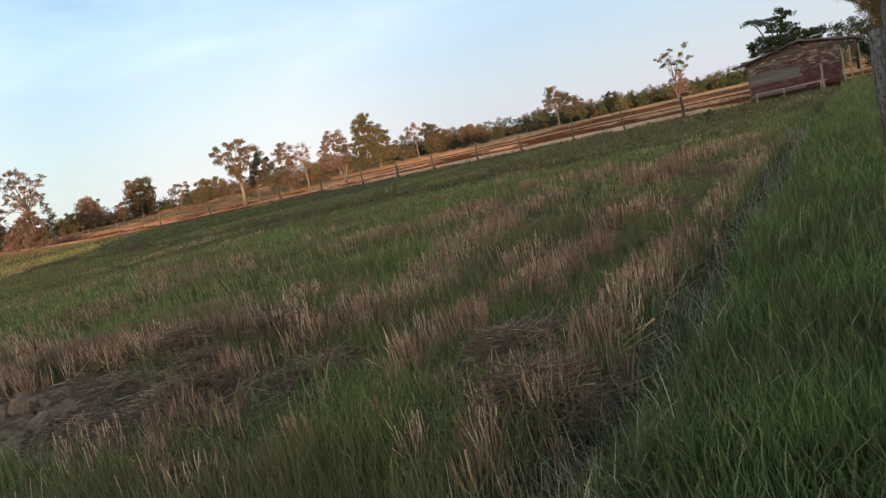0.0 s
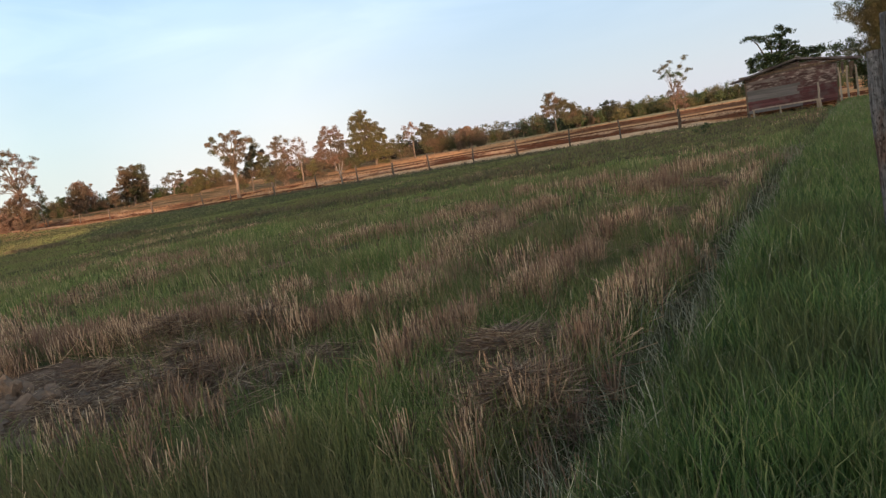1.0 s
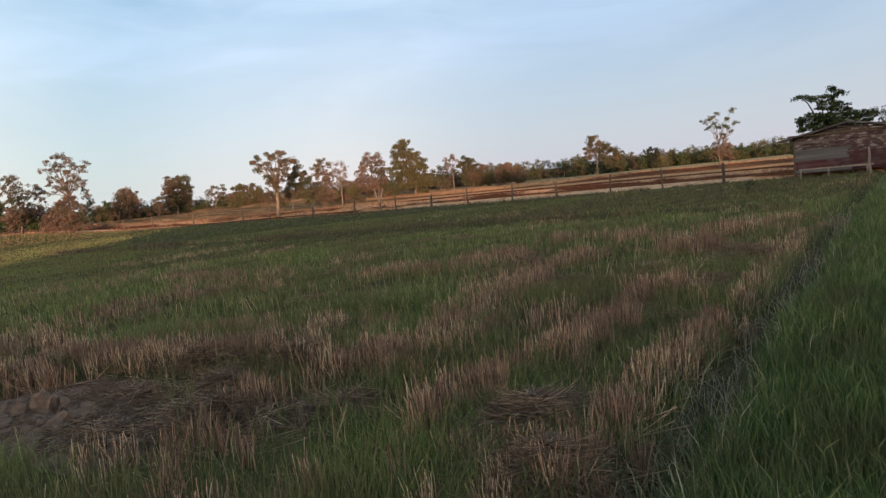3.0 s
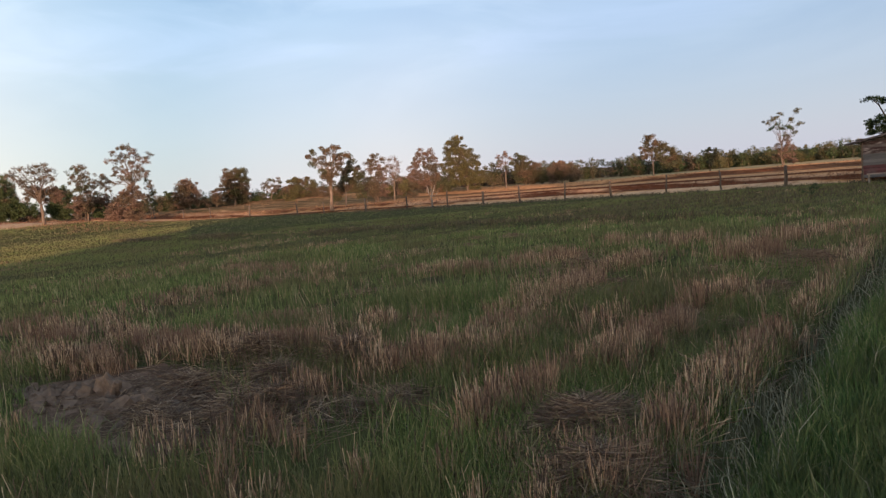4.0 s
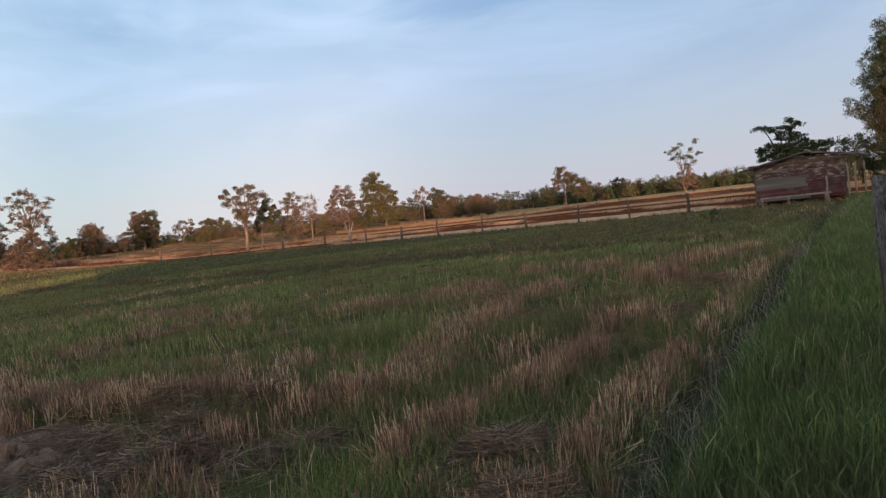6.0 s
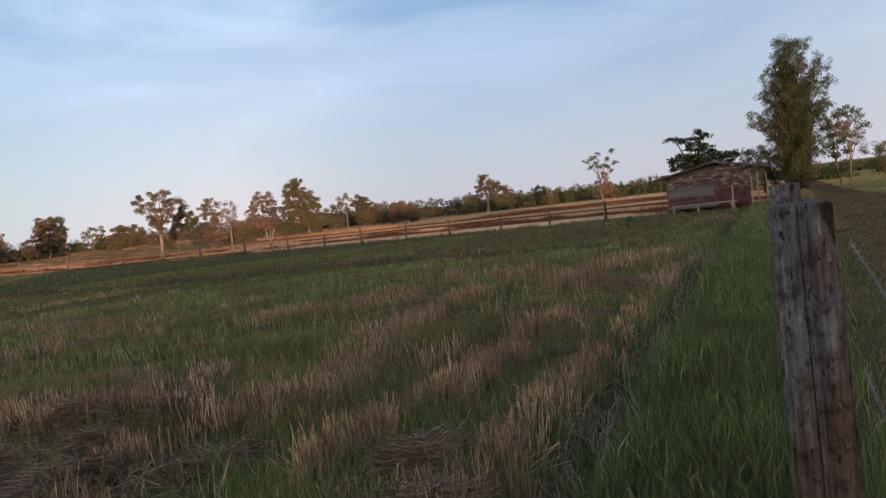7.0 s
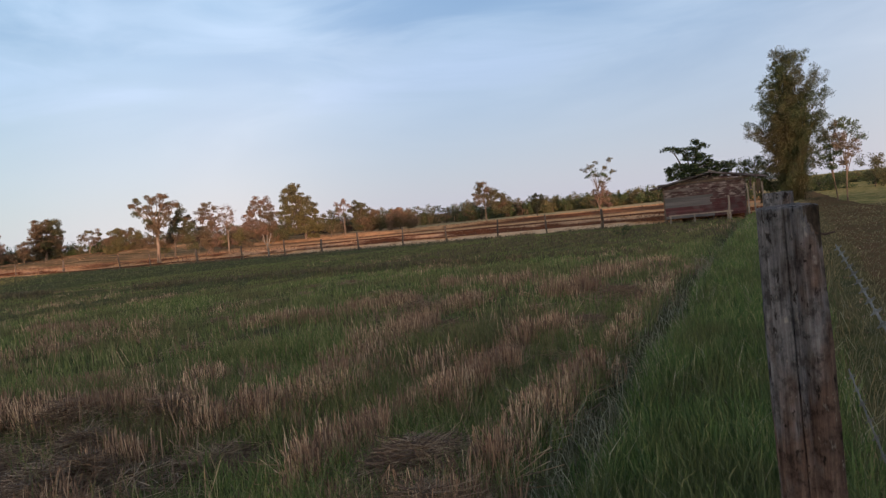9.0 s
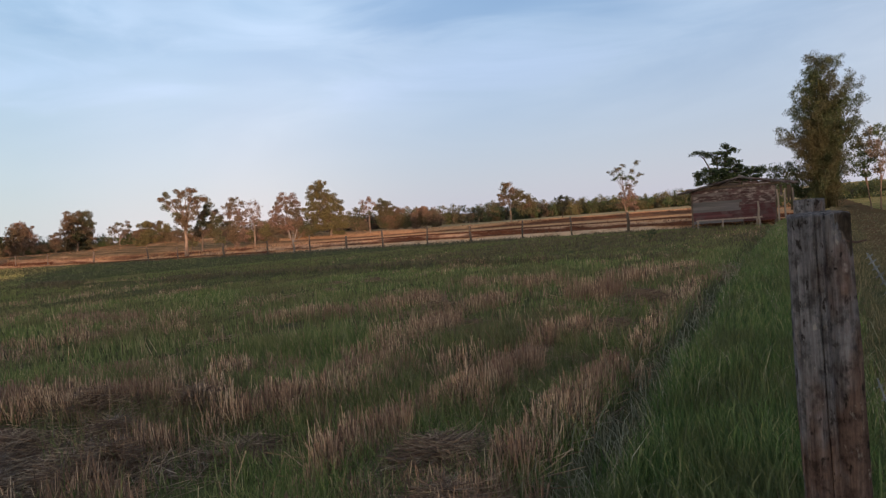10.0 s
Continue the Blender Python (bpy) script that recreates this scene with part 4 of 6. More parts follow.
    crowned("brown-green bushy tree with leaves to the ground", -53.5, 91.5, 0.528, "dense", (M_LEAF_RUST, M_LEAF_BROWN,), M_BARK_DARK, 0.13, (0.15, 0.77), [(-0.01, 3.12, 0.6, 0.51), (-0.72, 2.52, 0.69, 0.6), (0.42, 2.17, 0.86, 0.69), (1.39, 1.83, 0.77, 0.6), (-1.44, 1.75, 0.69, 0.6), (-0.3, 1.39, 0.94, 0.69), (0.84, 1.04, 0.94, 0.6), (2.01, 1.27, 0.69, 0.6), (-1.01, 0.7, 0.86, 0.51), (1.62, 0.47, 0.77, 0.51)])
    crowned("broad dark-crowned tree on several pale trunks", -39.4, 91.9, 0.404, "dense", (M_LEAF_GREEN, M_LEAF_BROWN,), M_BARK, 0.13, (-0.05, 2.24), [(-0.76, 5.22, 0.57, 0.4), (-0.16, 5.38, 0.48, 0.32), (-0.73, 4.45, 0.57, 0.4), (0.3, 4.57, 0.65, 0.4), (1.02, 4.2, 0.65, 0.4), (-1.29, 3.74, 0.65, 0.4), (-0.41, 3.65, 0.73, 0.48), (0.61, 3.55, 0.81, 0.48), (1.65, 3.76, 0.65, 0.48), (2.28, 3.31, 0.65, 0.48), (2.99, 3.02, 0.57, 0.48), (-0.83, 2.85, 0.65, 0.4), (1.22, 2.66, 0.89, 0.48), (2.37, 2.39, 0.81, 0.48), (3.23, 2.16, 0.48, 0.57), (1.75, 1.62, 0.81, 0.48), (2.9, 1.36, 0.65, 0.48)])
    crowned("small flat-topped dull green tree", -34.4, 99.2, 0.334, "medium", (M_LEAF_GREEN, M_LEAF_YELLOW,), M_BARK_DARK, 0.1, (0.11, 0.49), [(-0.54, 2.81, 0.59, 0.34), (0.38, 2.98, 0.68, 0.34), (1.09, 2.58, 0.59, 0.34), (-0.18, 2.19, 0.76, 0.42), (0.88, 1.94, 0.68, 0.42), (0.26, 1.4, 0.68, 0.42)])
    crowned("sparse tree with bare brown limbs and few green tufts", -22.7, 90.2, 0.247, "airy", (M_LEAF_GREEN, M_LEAF_DARK,), M_BARK, 0.14, (-0.02, 2.59), [(-0.02, 6.25, 0.53, 0.3), (-0.85, 5.91, 0.38, 0.23), (-1.33, 5.39, 0.6, 0.3), (-0.48, 5.28, 0.53, 0.3), (1.12, 5.52, 0.45, 0.3), (1.71, 6.4, 0.45, 0.23), (1.85, 4.93, 0.45, 0.38), (0.9, 4.75, 0.6, 0.3), (-0.12, 4.58, 0.6, 0.3), (-0.98, 4.61, 0.53, 0.3), (1.41, 4.1, 0.45, 0.3), (0.24, 3.8, 0.53, 0.3)])
    crowned("leafless rust-pink sapling thicket round a trunk", -22.7, 90.7, 0.245, "airy", (M_LEAF_RUST, M_LEAF_BROWN,), M_BARK, 0.07, (0.14, 1.30), [(0.47, 3.18, 0.6, 0.53), (-0.3, 2.68, 0.53, 0.53), (0.8, 2.11, 0.76, 0.6), (-0.1, 1.77, 0.68, 0.6), (0.41, 1.12, 0.83, 0.53), (-0.75, 1.1, 0.6, 0.45), (1.13, 1.04, 0.6, 0.53)])
    crowned("russet and olive undergrowth thicket along the wood's edge", -64.0, 66.1, 0.769, "dense", (M_LEAF_RUST, M_LEAF_YELLOW,), M_BARK_DARK, 0.06, (0.06, 0.58), [(-0.96, 1.56, 0.67, 0.67), (-0.11, 1.19, 0.67, 0.59), (0.76, 0.96, 0.67, 0.52), (1.54, 1.41, 0.67, 0.59), (-0.6, 0.71, 0.67, 0.45)])
    crowned("olive undergrowth thicket between tall trees", -62.4, 74.3, 0.698, "dense", (M_LEAF_BROWN, M_LEAF_GREEN,), M_BARK_DARK, 0.06, (0.04, 0.30), [(-0.43, 1.96, 0.71, 0.78), (0.28, 1.12, 0.78, 0.71), (-0.39, 0.64, 0.94, 0.55), (0.68, 0.31, 0.71, 0.47)])
    crowned("thin green-brown sapling thicket at the wood's edge", -58.6, 81.0, 0.625, "medium", (M_LEAF_GREEN, M_LEAF_BROWN,), M_BARK, 0.06, (0.06, 0.92), [(-0.75, 2.84, 0.65, 0.57), (0.24, 3.15, 0.57, 0.57), (-0.33, 2, 0.73, 0.65), (0.79, 1.98, 0.73, 0.65), (-1.01, 1.58, 0.65, 0.65), (1.37, 1.21, 0.65, 0.57), (-0.09, 1.1, 0.73, 0.4)])
    crowned("dark olive undergrowth behind a pale trunk", -63.1, 55.6, 0.848, "dense", (M_LEAF_BROWN, M_LEAF_GREEN,), M_BARK_DARK, 0.06, (0.05, 0.94), [(-1.43, 2.01, 0.54, 0.61), (-0.65, 1.81, 0.54, 0.61), (0.53, 1.7, 0.61, 0.61), (-0.13, 1.09, 0.75, 0.41)])
    crowned("low dark hedge closing the meadow's far corner", -98.6, 33.3, 1.245, "dense", (M_LEAF_DARK, M_LEAF_BROWN,), M_BARK_DARK, 0.08, (0.04, 0.30), [(-1.35, 1.67, 1.26, 1.09), (0.03, 1.97, 1.09, 1.09), (1.35, 1.55, 1.09, 1.01), (2.27, 0.88, 0.92, 0.76), (-0.6, 0.81, 1.26, 0.76), (1.08, 0.42, 1.26, 0.67), (-2.55, 1.65, 1.34, 1.18), (-2.56, 0.66, 1.34, 0.76)])


def build_road_trees():
    tree("rain_tree", -5.9, 48.5, "dark rain tree with flat layered branches behind the hut", [side(0.5, 4.75, 0.34, 0.18), side(-1.35, 4.4, 0.55, 0.14), side(-0.45, 4.3, 0.75, 0.2), side(0.5, 4.4, 0.5, 0.2), side(0.15, 3.85, 0.9, 0.3), side(0.7, 3.55, 0.7, 0.25), side(-1.3, 3.15, 0.5, 0.18), side(-0.8, 3.1, 0.9, 0.35),
         side(0.5, 3.1, 1.3, 0.4), side(1.9, 3.15, 0.9, 0.22), side(2.4, 3.0, 0.6, 0.2), side(-0.8, 2.4, 1.1, 0.6), side(0.6, 2.4, 1.2, 0.6), side(1.6, 2.5, 0.9, 0.5), side(-1.5, 1.7, 0.8, 0.6)],
         M_LEAF_DARK, M_BARK_DARK, fork=0.35, trunk=0.2, clumps=210, clump=0.26, per=30, leaf=0.15, flat=0.45)
    tree("tree", -2.4, 60.0, "dark green bushy tree between hut and bamboo", cluster(3.4, 0.3, 3.7, 7, seed=31), M_LEAF_DARK, M_BARK_DARK, trunk=0.14, clumps=80, clump=0.36, per=34, leaf=0.17)
    tree("tree", 2.35, 49.8, "slender roadside tree with pale twin stem and russet leaves", [side(-0.35, 4.1, 0.42, 0.5), side(0.15, 4.6, 0.36, 0.4), side(-0.6, 3.2, 0.46, 0.55), side(0.05, 3.4, 0.5, 0.6), side(-0.4, 2.4, 0.42, 0.45)],
         M_LEAF_GREEN, M_BARK, fork=0.4, trunk=0.06, lean=(-0.10, 0.0), clumps=52, clump=0.24, per=20, leaf=0.14, twigs=1.0, group="roadside saplings", second=M_LEAF_DARK)
    tree("tree", 2.75, 48.2, "slender roadside tree with dark leaf tufts on bare limbs", [side(0.1, 4.7, 0.36, 0.35), side(0.6, 4.4, 0.32, 0.32), side(1.05, 3.9, 0.26, 0.26), side(-0.2, 3.7, 0.42, 0.5), side(0.4, 3.2, 0.42, 0.45), side(0.0, 2.5, 0.3, 0.3)],
         M_LEAF_DARK, M_BARK, fork=0.42, trunk=0.065, lean=(0.02, 0.0), clumps=44, clump=0.22, per=20, leaf=0.14, twigs=1.0, group="roadside saplings", second=M_LEAF_BROWN)
    tree("bush", 2.6, 85.0, "low dark hedge bush beyond the bend of the road", cluster(6.5, 0.0, 1.9, 8, seed=34), M_LEAF_DARK, M_BARK_DARK, trunk=0.08, stems=3, clumps=80, clump=0.5, per=30, leaf=0.2, category="bush")
    tree("tree", 6.8, 79.7, "thin-crowned far bush tree on the lit rise", cluster(3.0, 0.6, 3.4, 6, seed=35), M_LEAF_GREEN, M_BARK_DARK, trunk=0.05, stems=2, clumps=44, clump=0.4, per=24, leaf=0.18, twigs=1.0)
    tree("bush", 11.0, 92.0, "dark green far bush row on the rise", cluster(9.0, 0.0, 1.5, 9, seed=36), M_LEAF_DARK, M_BARK_DARK, trunk=0.08, stems=3, clumps=80, clump=0.6, per=28, leaf=0.26, category="bush")


def build_bamboo(x, y):
    """A tall clump: many arching culms, each with sprays of narrow hanging leaves."""
    root = thing("bamboo_clump", x, y, float(ground_z(x, y)) - 0.03, "tall bushy bamboo clump with olive and rusty leaves", "bamboo")
    sprays = []
    for i in range(104):
        a = rng.uniform(0, 2 * np.pi)
        b = rng.uniform(0, 0.8)
        out = rng.uniform(0, 1) ** 0.7
        h = (10.7 - 4.6 * out ** 1.5) * rng.uniform(0.82, 1.0)
        if i > 70:
            h *= rng.uniform(0.45, 0.8)
        reach = b + out * 2.6
        tip = np.array([math.cos(a) * reach, math.sin(a) * reach, h])
        # plumes that stand clear of the mass
        if i < 5:
            tip = np.array(side(2.5 + 0.25 * i, 9.6 - 0.5 * i, 1, 1)[:3])
        elif i < 10:
            tip = np.array(side(-3.4 + 0.3 * (i - 5), 5.9 - 0.35 * (i - 5), 1, 1)[:3])
        elif i < 13:
            tip = np.array(side(1.7, 10.9 - 0.3 * (i - 10), 1, 1)[:3])
        elif i < 18:
            tip = np.array(side(-0.9 + 0.4 * (i - 13), 11.3 - 0.2 * abs(i - 15), 1, 1)[:3])
        elif i < 32:
            lift = (i - 18) / 13
            tip = np.array(side(-2.7 + 5.6 * lift, 10.9 - 3.2 * abs(lift - 0.55) * 2 + rng.uniform(-0.4, 0.9), 1, 1, rng.uniform(-1, 1))[:3])
        t = np.linspace(0, 1, 10)
        base = np.array([math.cos(a) * b, math.sin(a) * b, 0])
        rise = np.stack([t ** 2.2, t ** 2.2, 1.12 * t - 0.12 * t ** 6], 1)
        pts = base + (tip - base) * rise
        part("culm", tube(pts, np.linspace(0.04, 0.006, 10), 4), M_CULM, root)
        n = int(30 * h / 10)
        s = rng.uniform(0.08, 1.0, n) ** 0.85
        near = np.stack([np.interp(s, t, pts[:, k]) for k in range(3)], 1)
        near += rng.normal(0, 1, (n, 3)) * np.array([0.2, 0.2, 0.16])
        sprays.append(leaves(near, rng.uniform(0.2, 0.46, n), 66, 0.19, 0.9, 0.10, 0.9, True))
    part("foliage", join(sprays), M_LEAF_BAMBOO, root)


def build_woods(name, label, x0, y0, x1, y1, low, high, n, seed, materials):
    """A far strip of mixed scrub, irregular along its top, with stems at its foot."""
    r = np.random.default_rng(seed)
    groups = [[] for _ in materials]
    stems = []
    for i in range(int(n * 1.5)):
        t = r.uniform()
        x, y = x0 + (x1 - x0) * t + r.normal(0, 1.5), y0 + (y1 - y0) * t + r.normal(0, 3.0)
        z = float(ground_z(x, y))
        wave = 0.5 + 0.5 * math.sin(t * 23 + seed) * math.sin(t * 9.1)
        h = low * 0.7 + (high * 1.08 - low * 0.7) * (0.4 * wave + 0.6 * r.uniform() ** 1.3)
        w = h * r.uniform(0.2, 0.5)
        m = 9
        at = np.stack([x + r.normal(0, w * 0.5, m), y + r.normal(0, w * 0.5, m), z + h * (0.03 + 0.9 * r.uniform(0, 1, m))], 1)
        groups[int(r.integers(len(materials)))].append(leaves(at, r.uniform(0.3, 0.6, m), 27, 0.23, simple=True))
        if i % 3 == 0:
            stems.append(tube(bowed((x, y, z - 0.1), (x + r.normal(0, 0.2), y, z + h * 0.8), 0, 3), [0.09, 0.06, 0.02], 4))
    root = tagged(thing(name, (x0 + x1) / 2, (y0 + y1) / 2, 0, label, "woodland"), kind="stuff")
    shift = np.array([(x0 + x1) / 2, (y0 + y1) / 2, 0])
    for gathered, mat in zip(groups, materials):
        v, f = join(gathered)
        part("scrub", (v - shift, f), mat, root)
    v, f = join(stems)
    part("stems", (v - shift, f), M_BARK_DARK, root)


def build_all_woods():
    build_woods("far_woods", "mixed brown and green scrub woodland behind the meadow", -70, 103, -50, 116, 2.4, 3.9, 90, 1, (M_LEAF_BROWN, M_LEAF_GREEN, M_LEAF_DARK))
    build_woods("far_woods", "mixed brown and green scrub woodland behind the meadow", -50, 116, -40, 120, 2.2, 3.4, 50, 2, (M_LEAF_BROWN, M_LEAF_GREEN, M_LEAF_DARK))
    build_woods("far_woods", "young green plantation with feathery tops behind the meadow", -42, 120, -8, 126, 1.4, 3.1, 190, 3, (M_LEAF_GREEN, M_LEAF_DARK, M_LEAF_YELLOW))
    build_woods("far_woods", "low dark hedge and scrub far across the meadow", -135, 55, -96, 92, 1.6, 3.2, 130, 4, (M_LEAF_GREEN, M_LEAF_BROWN, M_LEAF_DARK))
    build_woods("far_woods", "low dark hedge and scrub far across the meadow", -96, 92, -66, 100, 1.8, 3.4, 90, 5, (M_LEAF_BROWN, M_LEAF_RUST, M_LEAF_GREEN))
    build_woods("far_woods", "low russet and dark scrub behind the left trees", -132, -25, -110, 60, 2.4, 4.6, 170, 6, (M_LEAF_BROWN, M_LEAF_RUST, M_LEAF_DARK))
    build_woods("far_woods", "low green far scrub beyond the road", -8, 126, 40, 118, 1.0, 1.9, 80, 7, (M_LEAF_GREEN, M_LEAF_DARK))


def build_shade_belt():
    """Unseen tree belt added behind the fence line; its long shadow covers the field."""
    root = tagged(thing("shade_belt", 0, -45, 0, "unseen dense dark belt of trees added behind the fence line for shade", "woodland"), kind="stuff")
    at, size = [], []
    x = 18.0
    while x < 115:
        high = 8.9 + 0.3 * math.sin(x * 0.9) + rng.uniform(-0.2, 0.2)
        # taller stretch, sized to keep the sun off the hut and rain tree
        if 62 < x < 80:
            high = 15.0 + 0.6 * math.sin(x * 1.3)
        elif x > 86:
            high += 1.7
        for z in np.arange(0.1, high, 0.42):
            for k in range(4):
                at.append((x + rng.normal(0, 0.3), rng.uniform(-2.2, 2.2), z + rng.uniform(-0.2, 0.2)))
                size.append(0.66)
        x += 0.6
    part("foliage", leaves(at, size, 4, 0.84, 1.0, 0.8), M_LEAF_DARK, root)


build_far_trees()
build_road_trees()
build_bamboo(-0.1, 58.0)
build_all_woods()
build_shade_belt()


# ---- hut ----
def build_hut():
    """A small open-gabled field hut of old boards under a low corrugated roof, a rail and a pole in front."""
    root = thing("field_hut", -6.25, 38.7, float(ground_z(-6.15, 39.0)) - 0.05, "weathered grey and red board hut with low corrugated roof", "hut", turn=3)
    W, D, EAVE, RIDGE = 3.95, 4.4, 2.07, 2.58
    PEAK = W / 2 + 0.42
    def board(name, x, y, z, w, h, mat, d=0.025, rough=0.006, label=""):
        return part(name, block(w, d, h, rough, 0.004, x, y, z, 6), mat, root, label)
    # corner and door posts
    for x, y, h in ((0, 0, 2.0), (W, 0, 2.0), (0, D, 2.0), (W, D, 2.0), (PEAK, 0.06, 2.48)):
        pts = bowed((x, y, -0.25), (x + rng.normal(0, 0.02), y, h), 0, 5, 0.01)
        part("corner_post", tube(pts, [0.07, 0.066, 0.064, 0.06, 0.058], 8), M_FAR_POST, root)
    for x, lean in ((W + 0.16, -0.05), (W + 0.44, 0.03), (W + 0.86, -0.04)):
        part("pole", tube(bowed((x, -0.15, -0.25), (x + lean, -0.12, 1.78), 0, 5, 0.015), [0.05, 0.047, 0.044, 0.04, 0.036], 8), M_PALE_POLE, root, "pale peeled pole")
    # gable front, board over board
    z = 0.28
    for k in range(14):
        h = rng.uniform(0.115, 0.15)
        if z > EAVE - 0.02:
            break
        reach = 1.0 if z < EAVE - 0.14 else 0.9
        w = W * reach * rng.uniform(0.985, 1.0)
        mid = W / 2 + (0.03 if reach == 1 else 0.05)
        kind = "red" if 0.30 < z < 0.86 else "sheet" if z < 1.30 else "pale" if z < 1.85 else "grey"
        left = mid - w / 2
        cut = left + w * rng.uniform(0.4, 0.72)
        for a, b in ((left, cut - 0.006), (cut + 0.006, left + w)):
            pick = kind
            if kind == "pale" and rng.uniform() < 0.3:
                pick = "grey"
            if kind == "sheet" and a > left:
                pick = "red" if z < 1.05 else "pale"
            mat = {"red": M_BOARD_RED, "grey": M_BOARD, "pale": M_BOARD_PALE, "sheet": M_BOARD_PLAIN}[pick]
            name = {"red": "red painted board with worn patches", "grey": "", "pale": "board with flaking pale paint", "sheet": "smooth blue-grey board"}[pick]
            board("board", (a + b) / 2, -0.085 + rng.normal(0, 0.006), z, b - a, h, mat, label=name)
        z += h + rng.uniform(0.004, 0.014)
    # side and back walls
    for x, turn in ((-0.02, 1), (W + 0.02, 1)):
        z = 0.2
        while z < EAVE - 0.15:
            h = rng.uniform(0.13, 0.17)
            part("board", block(0.025, D - 0.1, h, 0.006, 0.004, x, D / 2, z, 4), M_BOARD if z > 0.8 else M_BOARD_RED, root)
            z += h + 0.012
    z = 0.2
    while z < EAVE:
        board("board", W / 2, D + 0.09, z, W, 0.15, M_BOARD)
        z += 0.165
    # gable beams, rafters, purlins
    board("tie_beam", W / 2, -0.13, EAVE - 0.02, W + 0.5, 0.09, M_FAR_POST, 0.07)
    for y in (-0.42, D + 0.3):
        for s in (-1, 1):
            reach = PEAK + 0.6 if s < 0 else W - PEAK + 1.05
            drop = (RIDGE - EAVE) * (1.24 if s < 0 else 1.0)
            pts = bowed((PEAK, y, RIDGE - 0.05), (PEAK + s * reach, y, RIDGE - 0.05 - drop), 0, 4)
            part("rafter", tube(pts, [0.045] * 4, 5), M_FAR_POST, root)
    # two slopes of corrugated sheets
    for s in (-1, 1):
        reach = PEAK + 0.64 if s < 0 else W - PEAK + 1.1
        drop = (RIDGE - EAVE) * (1.25 if s < 0 else 1.02)
        n_sheets = 6
        span = (D + 1.0) / n_sheets
        for k in range(n_sheets):
            ys = np.linspace(0, span + 0.06, 22)
            y0 = -0.55 + k * span
            lift = rng.normal(0, 0.012)
            verts = []
            for layer in (0.0, -0.006):
                for t in (0.0, 0.33, 0.66, 1.0):
                    for y in ys:
                        verts.append((PEAK + s * reach * t, y0 + y, RIDGE - drop * t + 0.012 * math.cos(y * 2 * math.pi / 0.085) + lift * t - 0.02 * t * (1 - t) + layer + 0.004 * (k % 2)))
            m = len(ys)
            tris = []
            for layer in (0, 1):
                for i in range(3):
                    for j in range(m - 1):
                        p = layer * 4 * m + i * m + j
                        tris += [(p, p + 1, p + m + 1), (p, p + m + 1, p + m)]
            part("roof_sheet", (verts, tris), M_ROOF, root)
    ridge = tube(bowed((PEAK, -0.58, RIDGE + 0.03), (PEAK, D + 0.48, RIDGE + 0.03), 0, 3), [0.06] * 3, 8)
    part("ridge_cap", ridge, M_ROOF, root)
    # pale boards along the gable's edges
    for s in (-1, 1):
        reach = PEAK + 0.64 if s < 0 else W - PEAK + 1.1
        drop = (RIDGE - EAVE) * (1.25 if s < 0 else 1.02)
        bm = block(math.hypot(reach, drop), 0.03, 0.07, 0.004, 0.004, 0, 0, -0.035, 6)
        bmesh.ops.transform(bm, matrix=pose(PEAK + s * reach / 2, -0.575, RIDGE - 0.04 - drop / 2, 0, math.degrees(math.atan2(drop, reach)) * s, 0), verts=bm.verts)
        part("barge_board", bm, M_BOARD, root, "weathered grey edge board")
    for x, low, high in ((W + 0.02, 1.25, 1.98), (W + 0.30, 1.45, 2.0), (W + 0.62, 1.2, 1.94), (W + 0.72, 1.5, 1.92)):
        board("loose_board", x, -0.05 + 0.02 * (x > W + 0.4), low, rng.uniform(0.09, 0.15), high - low, M_BOARD if x < W + 0.5 else M_FAR_POST, 0.02)
    board("gable_board", PEAK - 0.75, -0.11, EAVE + 0.09, 1.5, 0.11, M_BOARD)
    board("gable_board", PEAK + 0.75, -0.11, EAVE + 0.085, 1.3, 0.10, M_BOARD_PALE, label="board with flaking pale paint")
    board("gable_board", PEAK - 0.35, -0.115, EAVE + 0.24, 0.6, 0.08, M_BOARD)
    board("king_post", PEAK + 0.02, -0.12, EAVE + 0.05, 0.07, RIDGE - EAVE - 0.12, M_BOARD, 0.06)
    board("brace", PEAK + 0.42, -0.12, EAVE + 0.2, 0.8, 0.05, M_BOARD, 0.04)


def build_rail():
    """The low rail on short legs in front of the hut, and the pole at its end."""
    root = thing("bench_rail", -6.0, 37.9, float(ground_z(-5.95, 38.0)) - 0.03, "pale low plank rail on short legs before the hut", "bench", turn=3)
    part("plank", block(3.1, 0.22, 0.05, 0.006, 0.006, 1.6, 0, 0.42, 6), M_PALE_POLE, root)
    for x in (0.12, 1.3, 2.9):
        part("leg", block(0.08, 0.09, 0.6, 0.004, 0.005, x, 0, -0.16), M_PALE_POLE, root)
    x, y = -2.95, 37.7
    pole = part("standing_pole", tube(bowed((0, 0, -0.2), (-0.04, 0, 1.22), 0, 5, 0.012), [0.055, 0.05, 0.048, 0.045, 0.04], 8), M_PALE_POLE, None)
    pole.matrix_world = pose(x, y, float(ground_z(x, y)))
    tagged(pole, "pale upright pole standing before the hut", "pole")


build_hut()
build_rail()


